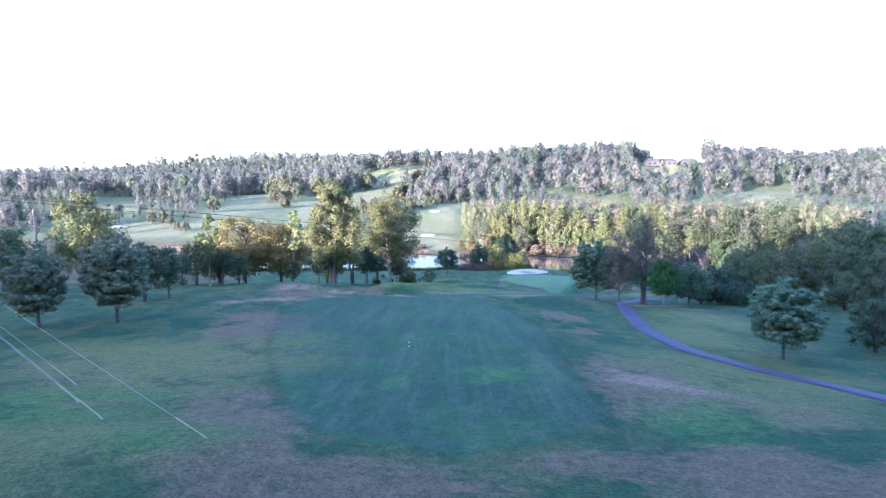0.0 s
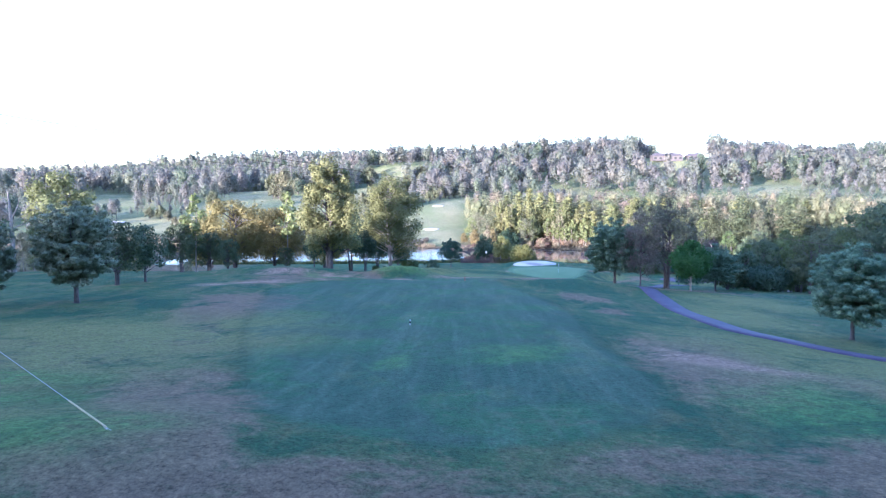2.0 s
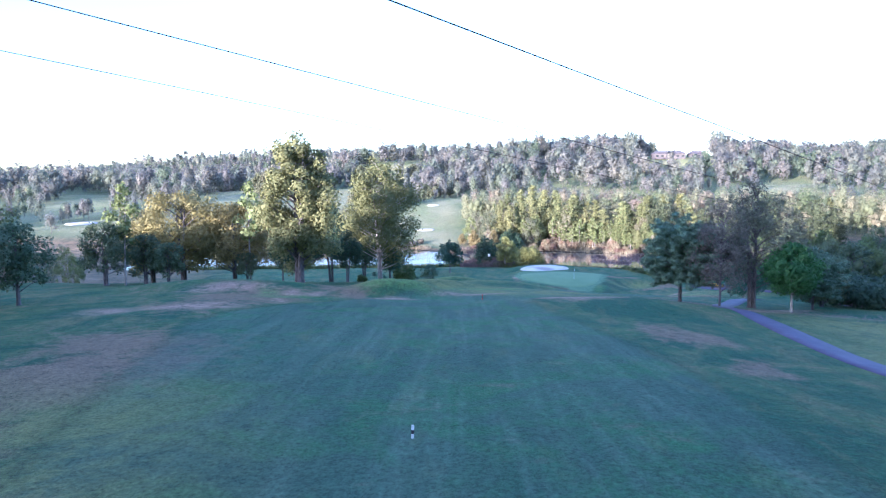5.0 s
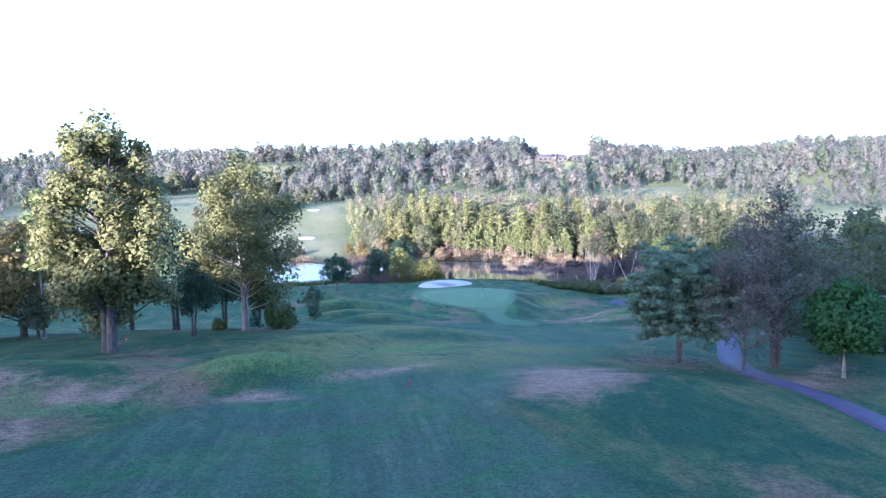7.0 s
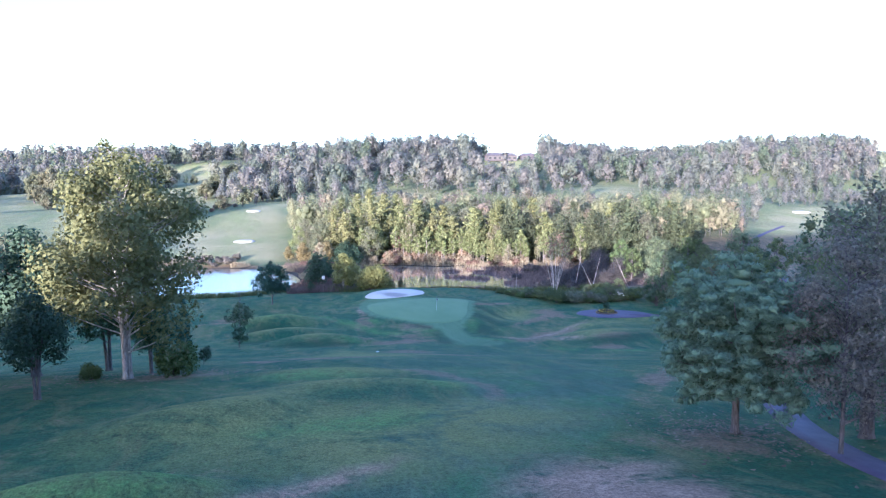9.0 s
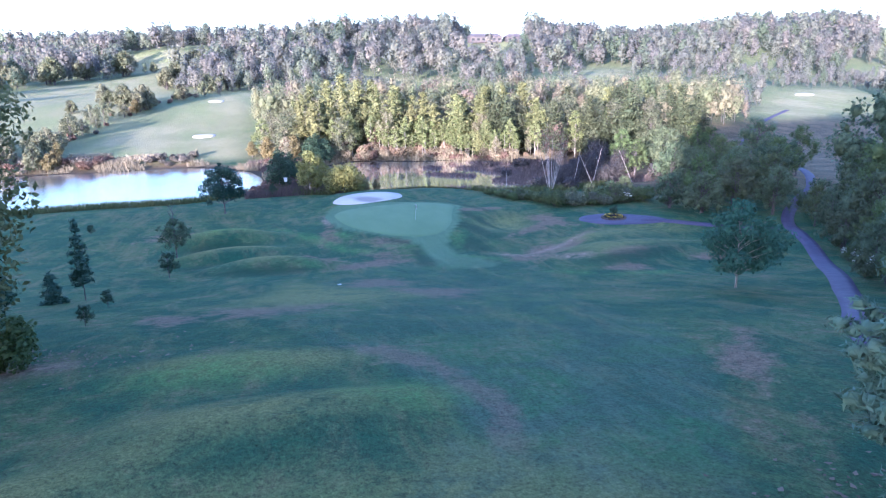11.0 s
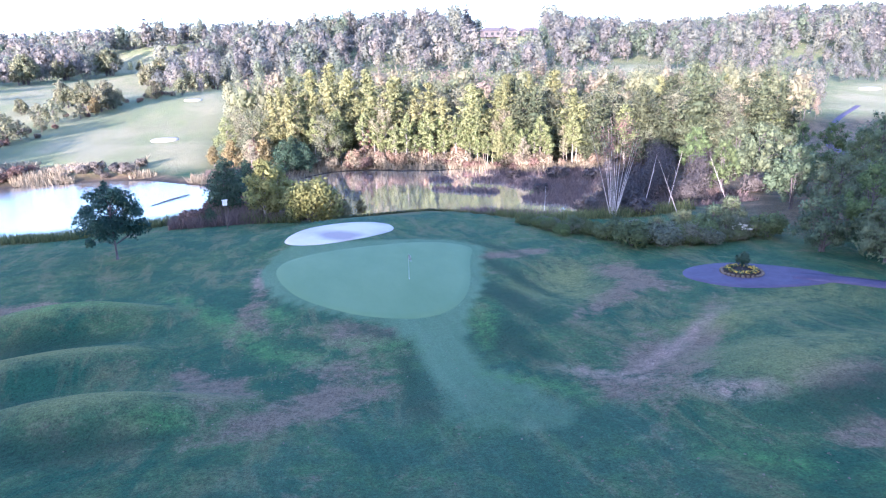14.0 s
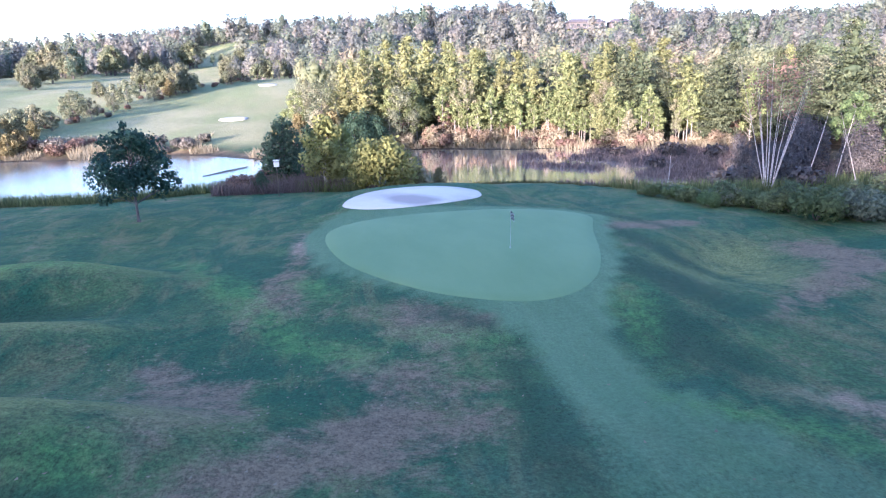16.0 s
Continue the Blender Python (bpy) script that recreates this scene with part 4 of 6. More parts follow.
plant("young_oak_tree", stand(-6.4, 113.5, 0), *_t, BARK, LEAF_SIDE, label="young oak with a bare spindly top over a leafy crown", group="young oaks",
                  leader=(merged([tube([(0, 0, 3.4), (0.1, 0, 5.2), (0, 0.1, 6.8)], [0.05, 0.035, 0.01], 5)] + [tube([(0.05, 0, 3.9 + 0.3 * k), (0.5 * math.cos(k * 2.1), 0.5 * math.sin(k * 2.1), 4.6 + 0.3 * k), (0.8 * math.cos(k * 2.1), 0.8 * math.sin(k * 2.1), 5.4 + 0.22 * k)], [0.025, 0.018, 0.006], 4) for k in range(7)]), BARK))
_t = pine(37, 6.6, 1.7, 1.5, 10, 900, 0.20, 0.045, 0.20, 0.6)
plant("sapling", stand(-10.6, 92.0, 0), *_t, BARK, NEEDLE_DEEP, label="tall spindly dark conifer sapling with short boughs", group="saplings")
_t = pine(39, 2.6, 2.0, 0.2, 7, 700, 0.18, 0.04, 0.22, 1.0)
plant("sapling", stand(-12.6, 91.0, 0), *_t, BARK, NEEDLE_DEEP, label="small broad dark spruce sapling", group="saplings")
_t = broadleaf(38, 2.6, 2.1, 0.7, 16, 1000, 0.14, BARK, LEAF_DARK, 0.04, 0.8, 1, 0.6, 0.0, True)
sapling = plant("sapling", stand(-5.9, 103.0, 0), *_t, BARK, LEAF_DARK, label="small bushy dark sapling on the mounds", group="saplings")
for _q in ((-7.7, 86.2, 90, 0.5), (-7.0, 77.5, 10, 0.5), (-19.5, 133.0, 10, 0.55), (-9.5, 128.0, 10, 0.4)):
    copy_thing(sapling, stand(*_q))


def bush(seed, width, height, leaves, size):
    rng = np.random.default_rng(seed)
    ls = [(0.32 * width * math.cos(i * 2.4) * (0.4 + 0.6 * rng.random()), 0.32 * width * math.sin(i * 2.4) * (0.4 + 0.6 * rng.random()), height * (0.34 + 0.28 * rng.random()), width * 0.22, width * 0.22, height * 0.36) for i in range(9)]
    wood = merged([tube([(0, 0, 0), (q[0] * 0.4, q[1] * 0.4, q[2] * 0.5), q[:3]], [0.05, 0.035, 0.01], 5) for q in ls])
    return wood, foliage(rng, ls, leaves, size)


_t = bush(41, 3.0, 2.4, 2600, 0.15)
fairway_bush = plant("bush", stand(-7.6, 66.8), *_t, BARK, LEAF_MOSS, label="rounded green bush at the foot of the poplar", category="bush", group="bushes")
copy_thing(fairway_bush, stand(-12.6, 66.6, 90, 0.5))
_t = bush(42, 9.5, 3.3, 4500, 0.26)
plant("bush", stand(38.6, 53.0), *_t, BARK, LEAF_DARK, label="wide dark shrub behind the cart path", category="bush", group="bushes")
_t = bush(43, 6.6, 4.8, 4800, 0.25)
plant("bush", stand(17.4, 155.2, 0, 1.22), *_t, BARK, LEAF_YELLOW, label="big rounded yellow-green bush on the pond bank", category="bush", group="pond bushes")
_t = broadleaf(44, 7.2, 4.6, 0.8, 14, 2800, 0.28, BARK, LEAF_LIME, 0.08, 0.8, 3, 0.5)
willow = plant("willow_tree", stand(11.8, 160.0, 0, 1.15), *_t, BARK_PALE, LEAF_YELLOW, label="pale yellow-green willow beside the water", group="willows on the spit")
copy_thing(willow, stand(13.6, 163.5, 100, 0.9))
_t = broadleaf(45, 8.0, 6.0, 0.5, 14, 3000, 0.30, BARK, LEAF_DARK, 0.1, 0.8, 3, 0.5)
spit_tree = plant("alder_tree", stand(6.6, 168.5, 0, 1.0), *_t, BARK, LEAF_DARK, label="dense dark alder on the spit between the waters", group="alders on the spit")
for _q in ((9.0, 178.0, 40, 0.8), (15.4, 204.0, 90, 0.9), (19.0, 206.5, 140, 0.8), (17.0, 210.0, 20, 0.9), (5.0, 160.0, 200, 0.3)):
    copy_thing(spit_tree, stand(*_q))
_t = broadleaf(46, 7.0, 5.0, 0.5, 14, 1900, 0.34, BARK, LEAF_OCHRE, 0.1, 0.8, 3, 0.5)
gold_low = plant("gold_shrub_tree", stand(5.0, 215.0, 0, 0.9), *_t, BARK, LEAF_OCHRE, label="low golden-brown tree at the water's far side", group="golden shrubs")
for _q in ((11.4, 209.0, 80, 1.15), (1.0, 220.0, 30, 0.7), (22.0, 160.8, 60, 0.42), (24.5, 162.5, 10, 0.38)):
    copy_thing(gold_low, stand(*_q))
_t = bush(47, 3.2, 2.0, 620, 0.30)
red_bush = plant("bush", stand(20.5, 161.6), *_t, BARK, LEAF_RUSSET, label="low russet shrub at the water's edge", category="bush", group="russet shrubs")
_rng = np.random.default_rng(47)
for _k in range(26):
    _y = _rng.uniform(160, 208)
    copy_thing(red_bush, stand(9 + 2.5 * math.sin(_y / 9.0) + _rng.uniform(-5.5, 5.5), _y, _rng.uniform(0, 360), _rng.uniform(0.5, 1.1)))

_d = new("dead_tree", mesh_from("dead_tree", *merged([tube([(0, 0, 0), (0.1, 0, 4.0), (0.0, 0.1, 8.5), (-0.15, 0.1, 11.4)], [0.34, 0.28, 0.20, 0.10], 8), tube([(0.05, 0, 7.4), (0.9, 0.2, 9.3), (1.2, 0.2, 10.4)], [0.12, 0.09, 0.03], 6),
                                                      tube([(0.05, 0, 6.2), (1.6, -0.3, 6.8), (2.6, -0.2, 8.2)], [0.10, 0.07, 0.02], 6), tube([(0, 0.1, 8.0), (-0.9, 0.1, 9.0)], [0.09, 0.03], 6)]), BARK_PALE, True))
_d.matrix_world = stand(-63.0, 58.0, 20)
tagged(_d, "bleached broken dead trunk standing above the trees", "dead tree", "dead stems")

# white multi-stemmed birches and leaning dead stems in the marsh
_rng = np.random.default_rng(51)
birches = new("birch_clump")
birches.matrix_world = stand(52.8, 143.8)
for _k in range(12):
    _ang, _out = _k * 0.55, 0.10 + 0.30 * _rng.random()
    _top = 8.5 + 3.6 * _rng.random()
    piece("stem", *tube([(0.3 * math.cos(_ang), 0.3 * math.sin(_ang), 0), (_out * 4.0 * math.cos(_ang), _out * 4.0 * math.sin(_ang), _top * 0.42), (_out * 8.6 * math.cos(_ang), _out * 8.6 * math.sin(_ang), _top)], [0.05, 0.034, 0.008], 6), BARK_BIRCH, birches, smooth_shade=True)
piece("crown", *foliage(_rng, [(1.7 * math.cos(i * 1.9), 1.7 * math.sin(i * 1.9), 7.0 + 0.55 * i, 1.5, 1.5, 1.5) for i in range(8)], 1300, 0.17, fill=0.9), LEAF_RUSSET, birches)
tagged(birches, "clump of white birch stems with thin pinkish leaves", "tree", "birches in the marsh")
for _x, _y, _lean, _turn, _len in ((60.5, 142.0, 38, -60, 9.0), (58.0, 146.0, 12, 40, 8.0), (63.5, 149.0, 25, 120, 8.5), (70.5, 146.0, 30, -80, 7.5), (48.5, 155.0, 8, 0, 4.0)):
    _d = new("dead_birch", mesh_from("dead_birch", *merged([tube([(0, 0, 0), (0.05, 0, _len * 0.5), (0, 0.1, _len)], [0.06, 0.045, 0.012], 6), tube([(0, 0, _len * 0.6), (0.6, 0.1, _len * 0.75)], [0.035, 0.008], 5)]), BARK_BIRCH, True))
    _d.matrix_world = Matrix.Translation((_x, _y, float(land(_x, _y)) - 0.1)) @ pose(0, 0, 0, 0, 0, _turn) @ pose(0, 0, 0, _lean, 0, 0)
    tagged(_d, "bare whitish dead birch stem leaning over the marsh", "dead tree", "dead stems")

# ---------------------------------------------------------------- woods beyond the marsh
FOREST = []
for _seed, _h, _w, _low, _n, _leaf, _bark, _txt in ((61, 13.0, 4.6, 5.4, 1300, LEAF_FOREST, BARK_PALE, "slim yellow-green aspen with a pale trunk"), (62, 15.0, 5.6, 5.0, 1500, LEAF_FOREST, BARK_PALE, "tall aspen turning yellow"),
                                             (63, 12.5, 7.4, 1.8, 1700, LEAF_OLIVE, BARK, "full green broadleaf tree"), (64, 10.0, 5.4, 1.0, 1300, LEAF_LIME, BARK_PALE, "pale lime-green young tree"),
                                             (65, 10.5, 4.6, 1.4, 1000, LEAF_RUSSET, BARK_PALE, "thin russet and pink tree")):
    FOREST.append((broadleaf(_seed, _h, _w, _low, 34, int(_n * 2.7), 0.215, _bark, _leaf, 0.09, 0.7, 1, 0.85, 0.0, True), _bark, _leaf, _txt, None))
for _seed, _h, _w in ((71, 13.0, 5.6), (72, 15.5, 6.4)):
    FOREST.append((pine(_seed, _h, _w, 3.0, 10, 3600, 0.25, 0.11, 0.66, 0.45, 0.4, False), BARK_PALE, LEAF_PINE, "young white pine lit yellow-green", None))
FOREST.append((pine(73, 15.5, 7.6, 2.0, 13, 7000, 0.24, 0.14, 0.62, 0.35, 0.4, False), BARK, NEEDLE_SHADE, "tall full dark green pine with shade in its needle colour", None))
_first = {}


def forest_tree(kind, m, group):
    data, bark, leaf, txt, _ = FOREST[kind]
    if (kind, group) not in _first:
        _first[kind, group] = plant("forest_tree", m, *data, bark, leaf, label=txt + " in the woods", group=group)
        return _first[kind, group]
    return copy_thing(_first[kind, group], m)


_rng = np.random.default_rng(7)
for _i in range(34):
    for _j in range(8):
        _x = 3 + 3.3 * _i + _rng.uniform(-1.2, 1.2)
        _far = 216 - 15 * float(smooth(-14, 3, _x)) + 8 * float(smooth(12, 26, _x)) - 6 * float(smooth(28, 48, _x)) - 12 * float(smooth(48, 62, _x)) - 14 * float(smooth(64, 90, _x))
        _y = _far + 2.0 + 4.6 * _j + _rng.uniform(-1.4, 1.4)
        if (_j == 0 and _rng.random() < 0.7) or (_j == 1 and _rng.random() < 0.3) or _x < 6 + 0.2 * (_y - 205) or float(meadow(_x, _y)[0]) > 0.3 or (_j > 5 and _rng.random() < 0.25):
            continue
        _kind = int(_rng.choice(7, p=(0.24, 0.2, 0.1, 0.14, 0.08 if _j < 2 else 0.04, 0.14, 0.1) if _j < 2 else (0.16, 0.18, 0.14, 0.14, 0.05, 0.18, 0.15)))
        # darker kinds towards the right stand in for shade that does not fall there
        if _x > 62 and _kind in (0, 1, 3) and _rng.random() < 0.65:
            _kind = int(_rng.choice((2, 5, 7)))
        if _x > 76 and _kind in (5, 6):
            _kind = 7
        _s = _rng.uniform(0.62, 1.25) * (0.75 if _j == 0 else 1.0)
        forest_tree(_kind, stand(_x, _y, _rng.uniform(0, 360), _s), "woods beyond the marsh")
for _k in range(100):
    _x = _rng.uniform(20, 74)
    copy_thing(thin, stand(_x, 210 - 6 * float(smooth(28, 48, _x)) - 12 * float(smooth(48, 62, _x)) + _rng.uniform(0.5, 8), _rng.uniform(0, 360), _rng.uniform(0.5, 1.05)))
forest_tree(7, stand(89.5, 180.5, 30, 1.36), "woods beyond the marsh")
for _x, _y, _k, _s in ((94, 178, 2, 1.0), (98, 190, 1, 0.95), (103, 197, 2, 0.9), (106, 206, 7, 0.9), (110, 200, 2, 0.9), (113, 212, 2, 1.1), (118, 218, 6, 0.9), (122, 210, 3, 1.0), (126, 222, 2, 1.0), (130, 230, 0, 1.0), (136, 236, 2, 1.0), (142, 243, 5, 0.9), (120, 232, 1, 1.0), (110, 225, 6, 1.0), (128, 243, 2, 1.1), (100, 210, 6, 1.1)):
    forest_tree(_k, stand(_x, _y, _x * 37.0, _s), "woods beyond the marsh")
forest_tree(7, stand(84.0, 190.0, 130, 1.1), "woods beyond the marsh")
forest_tree(4, stand(24.0, 213.0, 30, 1.05), "woods beyond the marsh")
for _x, _y, _k, _s in ((4.0, 222.0, 3, 1.0), (8.0, 220.0, 2, 0.85), (12.0, 218.0, 3, 0.95), (6.0, 228.0, 2, 0.9)):
    forest_tree(_k, stand(_x, _y, _x * 37.0, _s), "woods beyond the marsh")

# ---------------------------------------------------------------- woods along the right side
SIDE = []
for _seed, _h, _w, _low, _n, _leaf, _txt in ((81, 9.0, 6.8, 0.8, 1500, LEAF_SIDE, "dense dark broadleaf tree"), (82, 11.0, 6.0, 1.5, 1500, LEAF, "full green broadleaf tree"), (83, 6.0, 5.6, 0.3, 1200, LEAF_SIDE, "bushy dark tree with branches to the ground")):
    SIDE.append((broadleaf(_seed, _h, _w, _low, 40, int(_n * 2.6), 0.22, BARK, _leaf, 0.13, 0.75, 2, 0.55, 0.45, True), BARK, _leaf, _txt, None))
for _i, (_x, _y, _kind, _s) in enumerate((
        (64.0, 116.5, 2, 1.0), (66.5, 121.0, 1, 0.75), (62.0, 121.5, 2, 0.9), (70.0, 117.0, 0, 0.9), (72.5, 121.0, 1, 0.95), (76.5, 124.5, 0, 1.1), (72.0, 130.0, 0, 1.0), (80.0, 131.0, 1, 1.05),
        (74.0, 139.0, 0, 1.0), (84.0, 139.0, 1, 1.1), (79.0, 146.0, 0, 1.1), (88.0, 148.0, 1, 1.2), (77.0, 156.0, 1, 1.0), (85.0, 158.0, 0, 1.2), (94.0, 160.0, 1, 1.15), (81.0, 168.0, 1, 1.1), (92.0, 172.0, 0, 1.1),
        (58.0, 132.0, 2, 0.55), (54.0, 131.5, 2, 0.5), (50.5, 130.5, 2, 0.45), (47.0, 132.5, 2, 0.42), (44.0, 136.5, 2, 0.36), (57.0, 128.5, 2, 0.45), (61.5, 134.0, 2, 0.6),
        (73.5, 113.5, 0, 0.9), (76.5, 117.5, 1, 1.0), (80.5, 122.0, 0, 1.1), (85.0, 126.5, 1, 1.15), (89.5, 131.5, 0, 1.15), (92.0, 112.0, 2, 0.9), (97.0, 119.0, 1, 1.0),
        (68.0, 92.0, 0, 1.1), (73.0, 98.0, 1, 1.1), (80.0, 105.0, 0, 1.2), (86.0, 111.0, 1, 1.2), (95.0, 119.0, 0, 1.2), (62.0, 84.0, 1, 1.1), (56.0, 77.0, 0, 1.0), (66.0, 82.0, 1, 1.45), (50.0, 70.0, 1, 1.05), (44.0, 63.0, 0, 0.95), (48.0, 60.0, 1, 1.0),
        (39.0, 57.0, 2, 0.9), (54.0, 66.0, 0, 1.2), (60.0, 72.0, 1, 1.2), (70.0, 76.0, 0, 1.3), (78.0, 90.0, 1, 1.3), (88.0, 100.0, 0, 1.3), (57.0, 56.0, 0, 1.1), (66.0, 62.0, 1, 1.2), (76.0, 70.0, 0, 1.2), (34.0, 50.5, 2, 0.75), (45.0, 52.0, 0, 0.9), (52.0, 48.0, 2, 0.9), (102.0, 140.0, 1, 1.2), (108.0, 158.0, 0, 1.3),
        (40.6, 64.8, 2, 0.6), (45.2, 69.8, 1, 0.55), (49.6, 74.6, 2, 0.7), (54.8, 80.2, 0, 0.6), (59.6, 86.2, 1, 0.6), (64.4, 92.6, 2, 0.8), (69.6, 99.6, 0, 0.7), (74.0, 106.4, 1, 0.7), (79.6, 111.6, 2, 0.9), (47.8, 71.0, 0, 0.75), (58.0, 80.5, 1, 0.8), (67.8, 93.5, 0, 0.85),
        (80.0, 99.0, 1, 1.9), (89.0, 110.0, 0, 2.2), (76.0, 87.0, 0, 2.1), (86.0, 96.0, 1, 2.0), (98.0, 108.0, 0, 2.3), (70.0, 70.0, 1, 1.5), (62.0, 58.0, 0, 1.5), (82.0, 80.0, 1, 2.1), (96.0, 96.0, 1, 1.8), (104.0, 112.0, 1, 1.8),
        (33.0, 11.2, 2, 0.72), (37.5, 16.0, 2, 0.75), (42.0, 22.0, 2, 0.8), (48.0, 34.0, 0, 1.0), (56.0, 42.0, 1, 1.1))):
    if (_kind, "side") not in _first:
        _first[_kind, "side"] = plant("woodland_tree", stand(_x, _y, 0, _s), *SIDE[_kind][0], BARK, SIDE[_kind][2], label=SIDE[_kind][3] + " at the wood's edge", group="woods by the cart path")
    else:
        copy_thing(_first[_kind, "side"], stand(_x, _y, _i * 67.0, _s))

# trees on the low ground to the left
_rng = np.random.default_rng(9)
for _i in range(46):
    _x, _y = _rng.uniform(-150, -58), _rng.uniform(58, 150)
    _kind = int(_rng.choice(5, p=(0.15, 0.15, 0.4, 0.2, 0.1)))
    forest_tree(_kind, stand(_x, _y, _rng.uniform(0, 360), _rng.uniform(0.6, 0.9)), "trees on the low ground")

# hedge of shrubs below the green, the tree row and lone trees of the far fairways
_t = bush(91, 4.2, 2.6, 2200, 0.20)
hedge = plant("bush", stand(47.0, 129.5), *_t, BARK, LEAF, label="dense shrub of the hedge below the green", category="bush", group="hedge shrubs")
_t = bush(92, 4.4, 2.3, 2000, 0.19)
hedge_grey = plant("bush", stand(50.0, 128.6), *_t, BARK, LEAF_ASH, label="pale-tipped shrub of the hedge below the green", category="bush", group="hedge shrubs")
_rng = np.random.default_rng(93)
for _k in range(64):
    _f = _rng.random()
    _x = float(np.interp(_f, (0, 0.25, 0.5, 0.75, 1), (40.5, 43.5, 47.5, 53.0, 60.0))) + _rng.uniform(-0.8, 2.2)
    _y = float(np.interp(_f, (0, 0.25, 0.5, 0.75, 1), (140.5, 134.5, 130.0, 127.5, 127.0))) + _rng.uniform(0, 5)
    copy_thing(hedge if _k % 3 else hedge_grey, stand(_x, _y, _rng.uniform(0, 360), _rng.uniform(0.38, 0.95) * (0.55 + 0.65 * _f)))
_t = broadleaf(54, 11.0, 8.2, 1.3, 34, 3600, 0.36, BARK, LEAF_OLIVE, 0.18, 0.85, 2, 0.5, 0.5, True)
field_tree = plant("field_tree", stand(-46.0, 320.0, 0, 0.9, 0.5), *_t, BARK, LEAF_OLIVE, label="full olive-green tree turning brown between the far fairways", group="trees of the far fairways")
# x, y, spread, how many, size
for _cx, _cy, _r, _count, _s in ((-52, 325, 3.5, 2, 0.9), (-44, 319, 4.0, 3, 0.8), (-38, 314, 3.5, 3, 0.95), (-28, 335, 5.0, 2, 0.55), (-24, 352, 6.0, 3, 0.7), (-18, 375, 7.0, 4, 0.9), (-14, 400, 9.0, 5, 1.1), (-43, 446, 4.0, 3, 1.25), (-37, 458, 5.0, 3, 1.5), (-30, 475, 4.0, 3, 1.5),
                                 (-66, 316, 3.0, 2, 0.55), (-124, 417, 6.0, 4, 1.2), (-136, 465, 9.0, 5, 1.8), (-112, 380, 5.0, 3, 0.8), (-125, 452, 6.0, 3, 1.4), (-108, 470, 7.0, 4, 1.5), (-95, 494, 7.0, 4, 1.6), (-78, 510, 5.0, 3, 1.5), (-62, 521, 1.0, 1, 1.0), (-32, 505, 4.0, 2, 1.5), (18, 492, 2.0, 1, 1.0),
                                 (-150, 290, 9.0, 3, 0.7), (-131, 270, 5.0, 2, 0.6), (-141, 336, 2.0, 1, 1.0), (-110, 276, 2.0, 1, 0.6), (-195, 540, 14.0, 4, 1.5), (-88, 250, 4.0, 2, 0.5), (-60, 250, 6.0, 3, 0.5)):
    for _k in range(_count):
        copy_thing(field_tree, stand(_cx + _rng.uniform(-_r, _r), _cy + _rng.uniform(-_r, _r), _rng.uniform(0, 360), _s * _rng.uniform(0.7, 1.1), 0.5))

# ---------------------------------------------------------------- far woods, one mass each
_bm = bmesh.new()
bmesh.ops.create_icosphere(_bm, subdivisions=1, radius=1.0)
KNOB, KNOB_FACES = np.array([v.co for v in _bm.verts]), np.array([[v.index for v in f.verts] for f in _bm.faces])
_bm.free()


def unit(v):
    return v / np.linalg.norm(v, axis=-1, keepdims=True)


